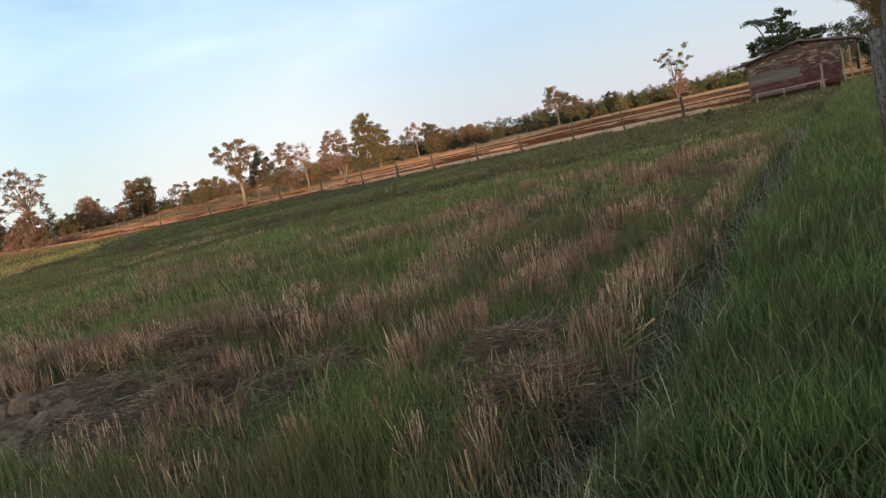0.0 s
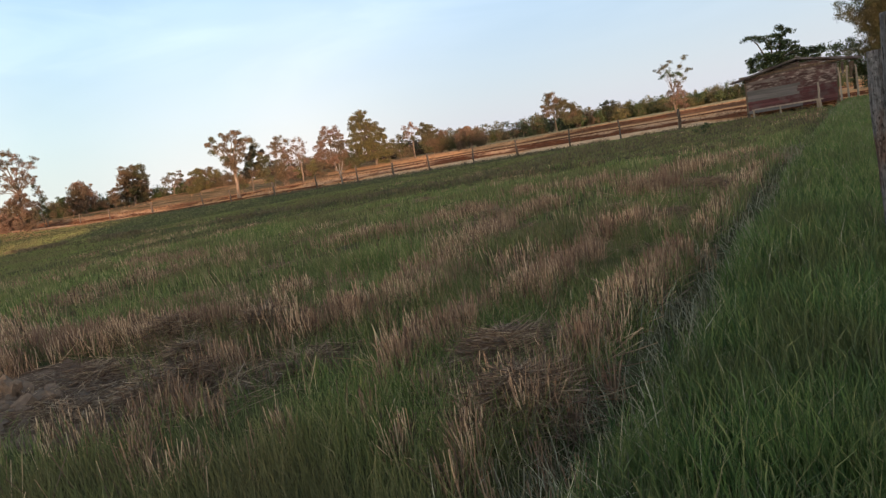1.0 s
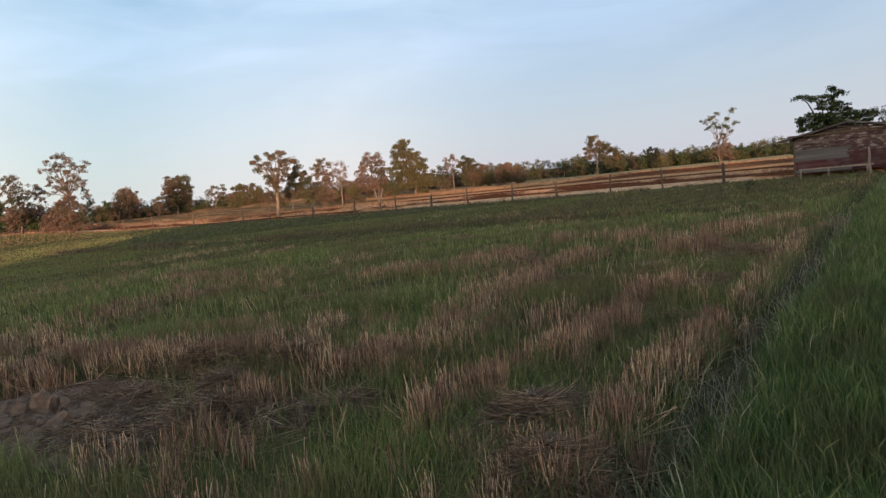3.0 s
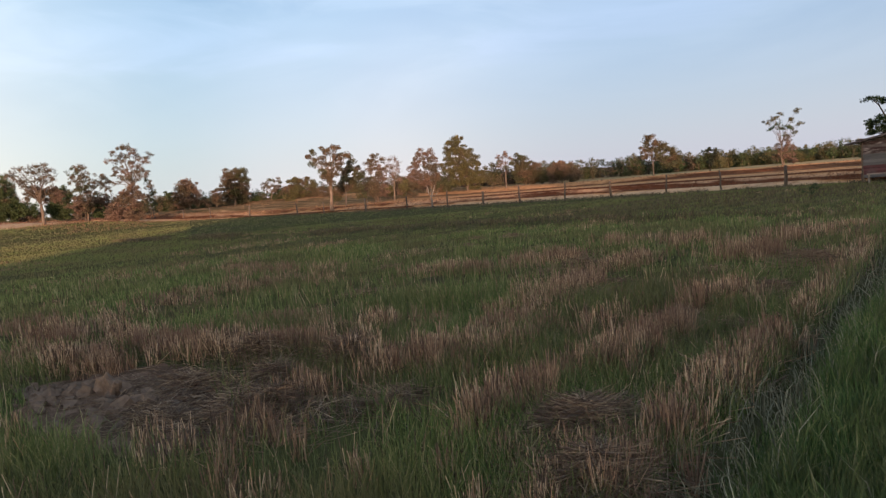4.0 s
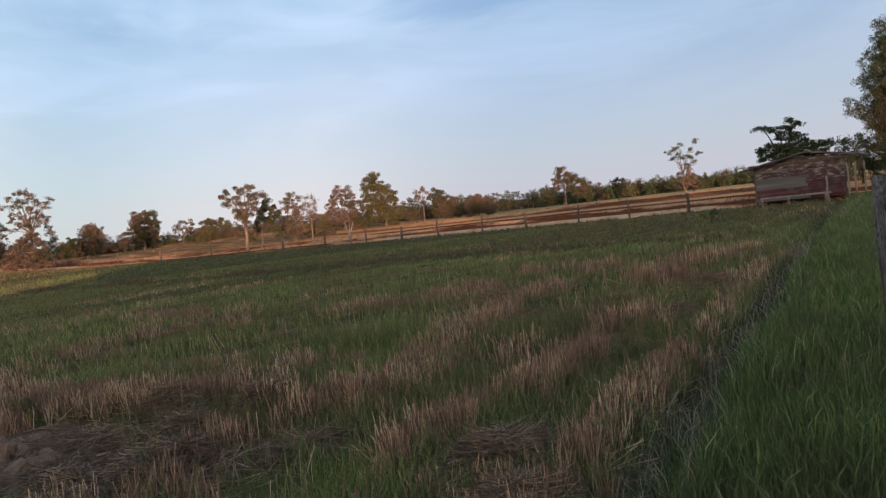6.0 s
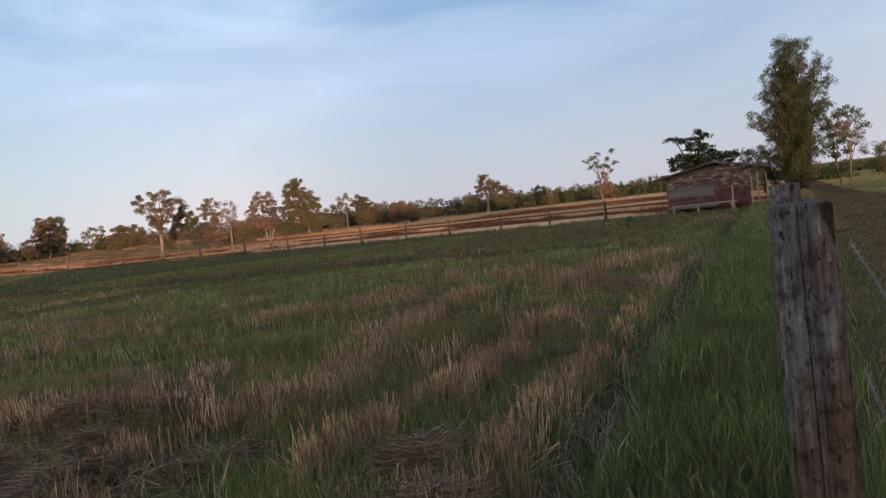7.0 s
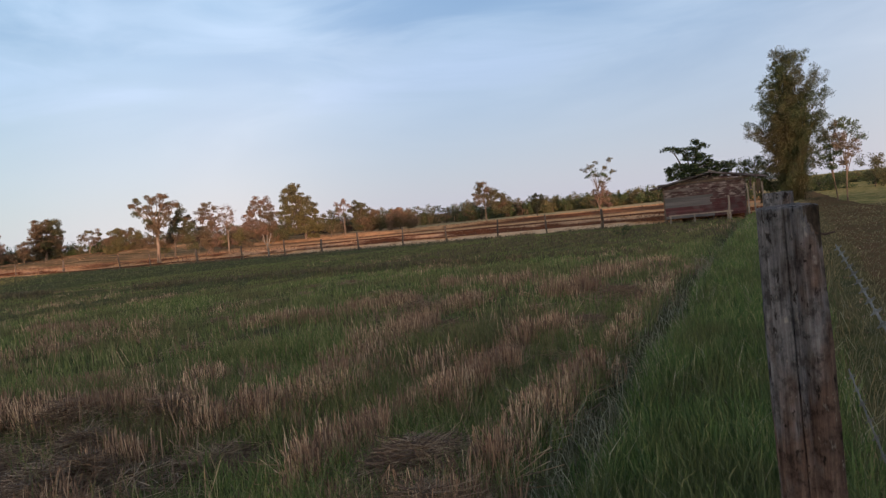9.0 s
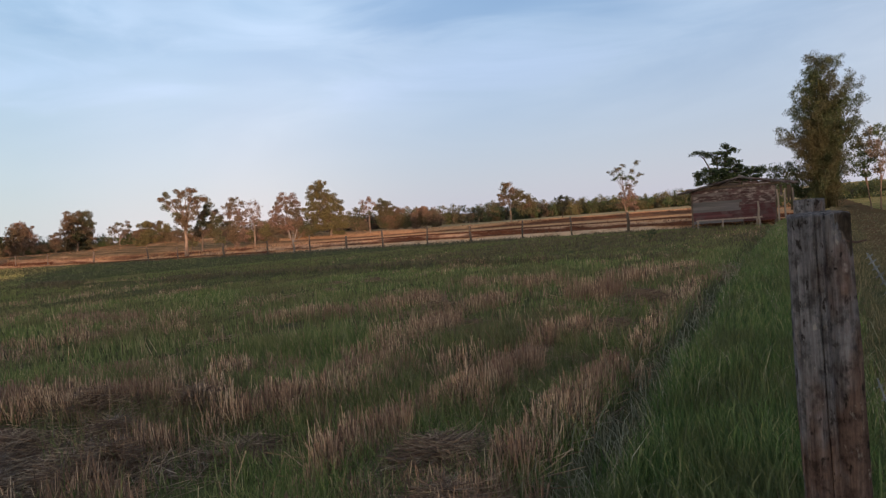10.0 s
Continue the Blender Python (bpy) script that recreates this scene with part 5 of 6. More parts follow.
# ---- far fence ----
def build_far_fence():
    spots = [(-66.0, 40.6, 1.05), (-58.5, 40.2, 1.0), (-50.3, 39.6, 1.15), (-46.6, 39.5, 1.0), (-40.8, 38.9, 1.05), (-36.0, 38.6, 1.0), (-31.6, 38.0, 1.2), (-28.6, 38.2, 0.95), (-25.6, 38.2, 1.15), (-22.4, 38.4, 1.2), (-19.4, 38.7, 1.0), (-16.1, 39.0, 1.1), (-13.2, 39.6, 1.1), (-9.9, 39.6, 1.1), (-80.0, 41.8, 1.1), (-72.5, 41.2, 1.0)]
    spots.sort()
    tops = []
    for i, (x, y, h) in enumerate(spots):
        z = float(ground_z(x, y))
        thick = 0.06 if i % 3 else 0.085
        lean = rng.normal(0, 0.05, 2)
        bent = bowed((0, 0, -0.25), (lean[0], lean[1], h), 0, 6, 0.012)
        geo = tube(bent, thick * np.array([1.05, 1, 0.97, 0.95, 0.93, 0.85]) * rng.uniform(0.85, 1.1), 8)
        post = part("fence_post", geo, M_FAR_POST, None)
        post.matrix_world = pose(x, y, z)
        tagged(post, "rough round grey-brown wooden fence post at the meadow's edge", "fence post", "far fence posts")
        tops.append((x + lean[0], y + lean[1], z, h))
    for level in (0.45, 0.72, 0.95):
        pts = []
        for (x0, y0, z0, h0), (x1, y1, z1, h1) in zip(tops, tops[1:]):
            for t in (0, 0.25, 0.5, 0.75):
                pts.append((x0 + (x1 - x0) * t, y0 + (y1 - y0) * t + 0.07, z0 + (z1 - z0) * t + level - 0.10 * t * (1 - t) * 4 * 0.5))
        wire = part("fence_wire", tube(pts, [0.003] * len(pts), 4), M_NAIL, None)
        tagged(wire, "thin slack rusted wire strung along the far fence", "wire", "far fence wires")


build_far_fence()


def build_stump(x, y):
    """A dead, barkless trunk that forks into short broken arms."""
    root = thing("dead_stump", x, y, float(ground_z(x, y)) - 0.03, "pale forked dead tree stump standing at the far fence", "tree stump")
    part("trunk", tube(bowed((0, 0, -0.15), (-0.03, 0, 0.95), 0, 6, 0.02), [0.10, 0.075, 0.066, 0.062, 0.06, 0.055], 8), M_PALE_POLE, root)
    for dx, top, r in ((-0.36, 1.72, 0.036), (0.04, 1.62, 0.03), (0.40, 1.70, 0.034), (0.72, 1.28, 0.022)):
        part("branch", tube(bowed((-0.03, 0, 0.82), (dx, 0.1 * dx, top), -0.10, 5, 0.02), r * np.array([1.3, 1.1, 1.0, 0.8, 0.55]), 6), M_PALE_POLE, root)


build_stump(-33.6, 38.7)


# ---- near fence ----
def near_post(name, x, y, wide, deep, high, turn, label, seed, notch=True):
    """An old split post: rough rectangular section, drying cracks, uneven sawn top with a rotten corner."""
    r = np.random.default_rng(seed)
    root = thing(name, x, y, float(ground_z(x, y)), label, "fence post", "near fence posts", turn)
    outline = [(-0.5, -0.30), (-0.44, -0.46), (-0.27, -0.5), (0.02, -0.52), (0.25, -0.5), (0.42, -0.47), (0.5, -0.34), (0.52, 0.0), (0.48, 0.36), (0.3, 0.5), (-0.1, 0.52), (-0.42, 0.45), (-0.52, 0.1)]
    # rounded section, then flakes, ridges and checks along the grain
    corners = np.array(outline + outline[:1])
    run = np.concatenate([[0], np.cumsum(np.linalg.norm(np.diff(corners, axis=0), axis=1))])
    fine = np.linspace(0, run[-1], 4000)
    split = fine[np.argmin(np.abs(np.interp(fine, run, corners[:, 0]) + 0.09) + 2 * (np.interp(fine, run, corners[:, 1]) > -0.3))]
    at = np.sort(np.concatenate([np.linspace(0, run[-1], 72, endpoint=False), [split - 0.014, split, split + 0.014]]))
    n, rows = len(at), 150
    ring = np.stack([np.interp(at, run, corners[:, j]) for j in (0, 1)], 1)
    crack = int(np.argmin(np.abs(at - split)))
    ridge = 0.035 * np.sin(at * 23 + seed) * np.sin(at * 9.1) + r.normal(0, 0.012, n)
    high -= float(ground_z(x, y))
    verts = []
    for i in range(rows + 1):
        t = i / rows
        z = -0.3 + (high + 0.3) * t
        swell = 1.10 - 0.12 * t
        for k in range(n):
            u, v = ring[k]
            off = Vector((u * 2.2 + seed, v * 2.2, t * 2.6))
            flake = 0.05 * noise.noise(off * 1.3) + 0.035 * noise.noise(Vector((u * 9, v * 9, t * 9 + seed))) + 0.03 * noise.noise(Vector((u * 26, v * 26, t * 14)))
            check = max(0.0, noise.noise(Vector((u * 7 + 3, v * 7, t * 1.7 + seed))) - 0.28) * 0.5
            k2 = swell * (1 + flake + ridge[k] - check)
            px, py = u * wide * k2, v * deep * k2
            if k == crack:
                py += deep * (0.075 + 0.035 * math.sin(11 * t))
            if notch and 0.2 < u < 0.49 and v < -0.28:
                lip = high - 0.015 - 0.36 * (u - 0.2) + 0.02 * noise.noise(Vector((u * 20, 0, seed)))
                bite = float(smooth((z - lip) / 0.02)) * (0.7 + 0.8 * abs(noise.noise(Vector((u * 14, v * 14, t * 60)))))
                py += deep * 0.17 * bite * min(1.0, (u - 0.2) * 8, (0.5 - u) * 14)
            top = (0.010 * noise.noise(Vector((u * 6, v * 6, seed))) - 0.004) if i == rows else 0
            verts.append((px + 0.012 * math.sin(2.2 * t + seed) - 0.022 * (t - 0.5), py, z + top))
    tris = []
    for i in range(rows):
        for k in range(n):
            p, q = i * n + k, i * n + (k + 1) % n
            tris += [(p, q, q + n), (p, q + n, p + n)]
    verts.append((0, 0, high + 0.004))
    top = rows * n
    for k in range(n):
        tris.append((top + k, top + (k + 1) % n, len(verts) - 1))
    timber = part("post_timber", (verts, tris), M_POST, root)
    if notch:
        timber.data.materials.append(M_ROT)
        for f in timber.data.polygons:
            i, k = f.vertices[0] // n, f.vertices[0] % n
            if i < rows and 0.22 < ring[k][0] < 0.47 and ring[k][1] < -0.28 and f.center.z > high - 0.015 - 0.36 * (ring[k][0] - 0.2):
                f.material_index = 1
    return root


def barbed(name, points, label):
    """Two twisted strands with four-pointed barbs."""
    pts = np.asarray(points, float)
    seg = np.concatenate([[0], np.cumsum(np.linalg.norm(np.diff(pts, axis=0), axis=1))])
    s = np.arange(0, seg[-1], 0.008)
    line = np.stack([np.interp(s, seg, pts[:, k]) for k in range(3)], 1)
    root = tagged(new(name), label, "barbed wire", "near barbed wires")
    way = np.gradient(line, axis=0)
    way /= np.linalg.norm(way, axis=1)[:, None]
    a = np.cross(way, (0, 0, 1.0))
    a /= np.linalg.norm(a, axis=1)[:, None]
    b = np.cross(way, a)
    for phase in (0.0, math.pi):
        turn = s * 2 * math.pi / 0.055 + phase
        strand = line + 0.0014 * (np.cos(turn)[:, None] * a + np.sin(turn)[:, None] * b)
        part("strand", tube(strand, [0.0010] * len(strand), 5), M_WIRE, root)
    for d in np.arange(0.05, seg[-1], 0.082):
        i = int(d / 0.008)
        if i >= len(line) - 3:
            break
        spikes = []
        for ang in (0.6, 2.1):
            u = math.cos(ang) * a[i] + math.sin(ang) * b[i]
            w = u * 0.010 + way[i] * 0.003
            spikes.append(tube([line[i] - w, line[i] + u * 0.004, line[i] + w], [0.0005, 0.0012, 0.0005], 4))
            spikes.append(tube([line[i + 1] - w * 0.9 + way[i] * 0.004, line[i + 1], line[i + 1] + w * 0.9 - way[i] * 0.004], [0.0005, 0.0012, 0.0005], 4))
        coil = np.linspace(0, 4 * math.pi, 14)
        ring = line[i] + 0.0032 * (np.cos(coil)[:, None] * a[i] + np.sin(coil)[:, None] * b[i]) + way[i] * (np.linspace(-0.004, 0.004, 14)[:, None])
        spikes.append(tube(ring, [0.0011] * 14, 4))
        part("barb", join(spikes), M_WIRE, root)
    return root


def build_near_fence():
    near_post("fence_post", -0.003, 1.965, 0.137, 0.14, 1.430, 6, "cracked grey-brown split timber fence post with barbed wire", 3)
    near_post("fence_post", -0.10, 5.55, 0.19, 0.15, 1.40, -4, "broad weathered grey timber fence post in tall grass", 8, False)
    near_post("fence_post", 0.02, -1.75, 0.15, 0.15, 1.42, 10, "grey split timber fence post further along the wire", 11)
    barbed("barbed_wire", [(0.078, 1.93, 1.325), (0.092, 1.45, 1.295), (0.10, 0.95, 1.27), (0.11, 0.0, 1.25), (0.11, -1.75, 1.30)], "slack galvanised barbed wire fixed to the post's side")
    barbed("barbed_wire", [(0.085, 1.93, 1.02), (0.115, 1.4, 0.96), (0.14, 0.9, 0.93), (0.15, 0.0, 0.92), (0.12, -1.75, 0.98)], "slack galvanised barbed wire strung low on the post")
    staple = part("bent_nail", tube([(0.015, 1.95, 1.366), (0.032, 1.93, 1.359), (0.056, 1.925, 1.353), (0.078, 1.922, 1.358)], [0.0034, 0.0032, 0.0030, 0.0022], 6), M_NAIL, None)
    tagged(staple, "bent rusty iron nail driven into the post", "nail")


build_near_fence()


# ---- clods of the trampled patch ----
def build_clods():
    spots = [(-6.02, 2.52, 0.17, 0.20)]
    for k in range(90):
        big = rng.uniform(0.035, 0.10) * (1.5 if k % 9 == 0 else 1.0)
        spots.append((float(rng.normal(-6.1, 0.8)), float(rng.normal(2.2, 0.22)), big, big * rng.uniform(0.5, 0.8)))
    for i, (x, y, w, h) in enumerate(spots):
        bm = bmesh.new()
        bmesh.ops.create_icosphere(bm, subdivisions=3 if i == 0 else 2, radius=1)
        off = Vector((i * 3.1, i * 1.7, 0))
        for v in bm.verts:
            k = 0.8 + 0.55 * noise.noise(v.co * 1.5 + off) + 0.30 * noise.noise(v.co * 3.7 + off) + 0.12 * noise.noise(v.co * 9 + off)
            v.co = Vector((v.co.x * w * k, v.co.y * w * 0.8 * k, max(v.co.z, -0.3) * h * k))
        ob = part("soil_clod", bm, M_CLOD, None)
        ob.matrix_world = pose(x, y, float(ground_z(x, y)) + h * 0.02, 0, 0, i * 47)
        tagged(ob, "lump of dry yellowish earth with straw" if i == 0 else "grey-brown dry earth clod on trampled mud", "soil clod", "clods on the trampled patch")


build_clods()


# ---- stubble, grass and straw ----
def blades(x, y, z, high, wide, lean, curl=0.5):
    """Flat tapering blades that bow to one side."""
    n = len(x)
    a, f = rng.uniform(0, 2 * np.pi, n), rng.uniform(0, np.pi, n)
    out = np.stack([np.cos(a), np.sin(a), np.zeros(n)], 1) * (lean * high)[:, None]
    across = np.stack([np.cos(f), np.sin(f), np.zeros(n)], 1) * (wide / 2)[:, None]
    base = np.stack([x, y, z - 0.02], 1)
    up = np.stack([np.zeros(n), np.zeros(n), high], 1)
    mid = base + up * 0.55 + out * (0.55 ** 2) * (1 - curl * 0.3)
    tip = base + up * (1 - 0.12 * lean)[:, None] + out
    verts = np.stack([base - across, base + across, mid - across * 0.75, mid + across * 0.75, tip], 1).reshape(-1, 3)
    i = np.arange(n) * 5
    return verts, np.concatenate([np.stack([i, i + 1, i + 3], 1), np.stack([i, i + 3, i + 2], 1), np.stack([i + 2, i + 3, i + 4], 1)])


def stalks(base, tip, radius):
    """Three-sided straws from base to tip."""
    n = len(base)
    way = tip - base
    way /= np.linalg.norm(way, axis=1)[:, None] + 1e-9
    a = np.cross(way, rng.normal(0, 1, (n, 3)))
    a /= np.linalg.norm(a, axis=1)[:, None] + 1e-9
    b = np.cross(way, a)
    rings = []
    for end, k in ((base, 1.0), (tip, 0.7)):
        for ang in (0, 2.094, 4.189):
            rings.append(end + (math.cos(ang) * a + math.sin(ang) * b) * (radius * k)[:, None])
    verts = np.stack(rings, 1).reshape(-1, 3)
    i = np.arange(n) * 6
    tris = []
    for k in range(3):
        m = (k + 1) % 3
        tris += [np.stack([i + k, i + m, i + 3 + m], 1), np.stack([i + k, i + 3 + m, i + 3 + k], 1)]
    tris.append(np.stack([i + 3, i + 4, i + 5], 1))
    return verts, np.concatenate(tris)


def stuff(name, pieces, material, label, category):
    return tagged(new(name, mesh_of(name, *join(pieces), material)), label, category, kind="stuff")


tufts = []


def row(x0, y0, x1, y1, wide, tall, per_metre=26):
    """Old rice hills along a drill row."""
    n = max(4, int(math.hypot(x1 - x0, y1 - y0) * per_metre * max(wide, 0.12) / 0.3))
    t = rng.uniform(0, 1, n)
    x = x0 + (x1 - x0) * t + rng.normal(0, wide / 2.6, n)
    y = y0 + (y1 - y0) * t + rng.normal(0, wide / 2.6, n)
    made = np.stack([x, y, np.full(n, tall) * rng.uniform(0.7, 1.12, n)], 1)
    tufts.append(made[lumps(x, y, 5.0, 61) > -0.30])


# rows along the ditch and beside it
row(-1.62, 3.4, -1.60, 5.0, 0.19, 0.27, 60)
row(-1.62, 5.0, -1.62, 6.4, 0.16, 0.28, 50)
row(-1.66, 6.4, -1.80, 8.6, 0.15, 0.25, 40)
row(-1.84, 8.8, -2.08, 13.2, 0.22, 0.22, 17)
row(-1.45, 2.1, -1.85, 3.2, 0.40, 0.26, 22)
row(-3.3, 1.9, -2.6, 2.3, 0.40, 0.25, 11)
row(-4.6, 1.75, -3.9, 1.95, 0.40, 0.23, 6)
row(-2.05, 2.3, -2.45, 3.0, 0.30, 0.24, 12)
row(-2.74, 2.95, -2.56, 4.4, 0.22, 0.31, 52)
row(-2.56, 4.4, -2.44, 5.9, 0.26, 0.31, 46)
row(-3.60, 4.3, -3.50, 5.6, 0.26, 0.26, 26)
row(-4.15, 3.85, -3.75, 4.5, 0.34, 0.33, 56)
row(-3.75, 4.5, -4.1, 5.5, 0.32, 0.30, 38)
row(-4.10, 5.5, -4.40, 7.9, 0.42, 0.29, 28)
row(-3.05, 5.2, -3.35, 6.5, 0.22, 0.27, 18)
row(-2.80, 6.9, -2.45, 7.6, 0.34, 0.33, 46)
row(-2.30, 7.1, -2.15, 7.5, 0.30, 0.24, 24)
row(-3.45, 10.5, -2.95, 11.0, 0.5, 0.38, 44)
row(-5.0, 12.0, -4.6, 12.5, 0.5, 0.36, 34)
row(-6.6, 12.6, -6.0, 13.1, 0.6, 0.32, 28)
row(-6.6, 9.7, -6.0, 10.4, 0.5, 0.32, 30)
row(-3.5, 13.0, -2.9, 13.7, 0.5, 0.34, 34)
row(-2.9, 14.3, -2.4, 15.0, 0.5, 0.30, 28)
row(-4.9, 9.3, -4.6, 10.2, 0.45, 0.31, 30)
row(-4.6, 6.8, -4.2, 7.5, 0.4, 0.31, 34)
row(-7.9, 8.5, -6.4, 9.4, 0.5, 0.29, 24)
row(-14.4, 9.0, -11.4, 8.7, 0.6, 0.28, 16)
# rows running across, round the trampled patch
row(-8.6, 2.35, -6.7, 3.0, 0.34, 0.30, 46)
row(-9.6, 3.3, -6.7, 3.6, 0.42, 0.28, 36)
row(-6.7, 3.6, -5.6, 3.9, 0.45, 0.30, 42)
row(-5.6, 3.9, -4.6, 4.2, 0.40, 0.30, 44)
row(-4.35, 3.1, -4.1, 3.35, 0.26, 0.27, 40)
row(-7.2, 4.6, -4.9, 5.2, 0.5, 0.26, 20)


def trampled(x, y):
    """Where the grass is beaten down round the bare soil."""
    a = 1.3 - np.hypot((x + 5.0 + 0.35 * (y - 2.6)) / 1.9, (y - 2.65) / 0.85) + 0.2 * lumps(x, y, 3.0, 5)
    return np.clip(a * 2.2, 0, 1)


def patchy(x, y):
    return lumps(x * 1.0, y * 0.45, 1.1, 21) + 0.6 * lumps(x, y, 3.2, 22)


def scatter(n, near, far, lo, hi, power):
    r = near + (far - near) * rng.uniform(0, 1, n) ** power
    a = rng.uniform(radians(lo), radians(hi), n)
    return -np.sin(a) * r, np.cos(a) * r, r


def build_stubble():
    # scattered hills over the rest of the field, in broken rows
    n = 9000
    r = 2.2 + 34 * rng.uniform(0, 1, n) ** 1.1
    a = rng.uniform(radians(-2), radians(82), n)
    x, y = -np.sin(a) * r, np.cos(a) * r
    x = np.where(rng.uniform(0, 1, n) < 0.55, np.round(x / 0.46) * 0.46 + rng.normal(0, 0.06, n), x)
    keep = (patchy(x, y) > np.where(r < 9, 0.42, 0.34)) & (x < -1.5) & (y < 36) & (mud(x, y) < 0.35) & ((y < 21) | (rng.uniform(0, 1, n) < 0.4))
    tufts.append(np.stack([x, y, rng.uniform(0.15, 0.29, n)], 1)[keep])
    all_tufts = np.concatenate(tufts)
    x, y, h = all_tufts.T
    dist = np.hypot(x, y)
    h = h * (1 - 0.38 * smooth((dist - 9) / 12))
    per = np.clip((36 - dist * 1.4), 8, 32).astype(int)
    i = np.repeat(np.arange(len(x)), per)
    n = len(i)
    spread = 0.024 + 0.0020 * dist[i]
    bx, by = x[i] + rng.normal(0, 1, n) * spread, y[i] + rng.normal(0, 1, n) * spread
    z = ground_z(bx, by)
    hh = h[i] * rng.uniform(0.62, 1.06, n)
    lean = rng.normal(0, 0.15, (n, 2)) * np.where(rng.uniform(0, 1, n) < 0.16, 4.0, 1.0)[:, None]
    base = np.stack([bx, by, z - 0.02], 1)
    tip = np.stack([bx + lean[:, 0] * hh, by + lean[:, 1] * hh, z + hh * np.clip(1 - 0.5 * np.abs(lean).sum(1), 0.35, 1)], 1)
    radius = rng.uniform(0.0018, 0.0032, n) * (1 + 0.04 * dist[i])
    # lone straws among the grass
    n = 2600
    lx, ly, lr = scatter(n, 1.6, 11, 2, 84, 0.8)
    keep = (lx < -1.5) & (mud(lx, ly) < 0.3) & (lumps(lx, ly, 1.7, 63) > -0.25)
    lx, ly, lr = lx[keep], ly[keep], lr[keep]
    n = len(lx)
    lz, lh, tilt = ground_z(lx, ly), rng.uniform(0.10, 0.26, n), rng.normal(0, 0.28, (n, 2))
    lone = stalks(np.stack([lx, ly, lz - 0.02], 1), np.stack([lx + tilt[:, 0] * lh, ly + tilt[:, 1] * lh, lz + lh], 1), rng.uniform(0.0017, 0.003, n) * (1 + 0.05 * lr))
    stuff("rice_stubble", [stalks(base, tip, radius), lone], M_STUBBLE, "dry pinkish-brown standing rice stubble in broken rows", "stubble")


def build_litter():
    pieces = []
    def lay(n, cx, cy, rx, ry, lift, low=0.12, high=0.4, turn=0.0):
        a, d = rng.uniform(0, 2 * np.pi, n), np.abs(rng.normal(0, 0.55, n))
        x, y = cx + rx * d * np.cos(a), cy + ry * d * np.sin(a)
        z = ground_z(x, y) + lift * np.exp(-2 * d ** 2) * rng.uniform(0.2, 1.0, n) + 0.012
        w = rng.normal(turn, 0.9, n)
        L = rng.uniform(low, high, n)
        off = np.stack([np.cos(w) * L / 2, np.sin(w) * L / 2, rng.normal(0, 0.10, n) * L], 1)
        c = np.stack([x, y, z], 1)
        lo, hi = c - off, c + off
        lo[:, 2] = np.maximum(lo[:, 2], ground_z(lo[:, 0], lo[:, 1]) + 0.004)
        hi[:, 2] = np.maximum(hi[:, 2], ground_z(hi[:, 0], hi[:, 1]) + 0.004)
        pieces.append(stalks(lo, hi, rng.uniform(0.0018, 0.0034, n)))
    lay(3800, -2.05, 3.4, 0.46, 0.75, 0.2, turn=0.5)
    lay(1500, -1.68, 2.8, 0.4, 0.5, 0.18, turn=0.9)
    lay(900, -4.7, 2.85, 1.0, 0.45, 0.05, 0.08, 0.35, 2.4)
    lay(700, -5.6, 3.0, 0.9, 0.35, 0.06, 0.08, 0.35, 0.6)
    lay(420, -5.4, 2.4, 1.2, 0.4, 0.03, 0.05, 0.25)
    lay(420, -4.3, 2.6, 0.35, 0.3, 0.08, 0.15, 0.4, 0.4)
    lay(700, -3.6, 3.35, 0.5, 0.42, 0.05)
    lay(700, -4.4, 2.9, 0.6, 0.5, 0.06, 0.15, 0.45, 2.2)
    lay(500, -4.9, 2.4, 0.5, 0.35, 0.05, 0.1, 0.4, 0.5)
    lay(900, -4.4, 2.6, 1.1, 0.55, 0.06, 0.06, 0.35, 1.2)
    lay(260, -4.2, 2.9, 0.9, 0.5, 0.16, 0.15, 0.35, 2.0)
    lay(1100, -5.6, 3.75, 0.6, 0.32, 0.22, turn=2.0)
    lay(900, -4.7, 4.0, 0.4, 0.3, 0.22, turn=2.2)
    lay(500, -4.9, 3.35, 0.4, 0.3, 0.14, turn=2.0)
    lay(700, -2.7, 6.6, 0.35, 0.5, 0.04)
    lay(900, -2.3, 10.0, 0.6, 0.9, 0.18, 0.2, 0.5, 0.3)
    lay(800, -2.2, 7.9, 0.4, 0.5, 0.14)
    lay(600, -5.3, 9.4, 0.6, 0.6, 0.16)
    lay(700, -3.9, 7.2, 0.4, 0.5, 0.12)
    lay(900, -1.75, 4.6, 0.3, 0.9, 0.10)
    for k in range(46):
        cx, cy = rng.uniform(-12, -1.6), rng.uniform(2.5, 16)
        lay(160, cx, cy, rng.uniform(0.2, 0.6), rng.uniform(0.2, 0.6), 0.06)
    stuff("straw_litter", pieces, M_LITTER, "flattened brown straw lying in mats on the soil", "straw")


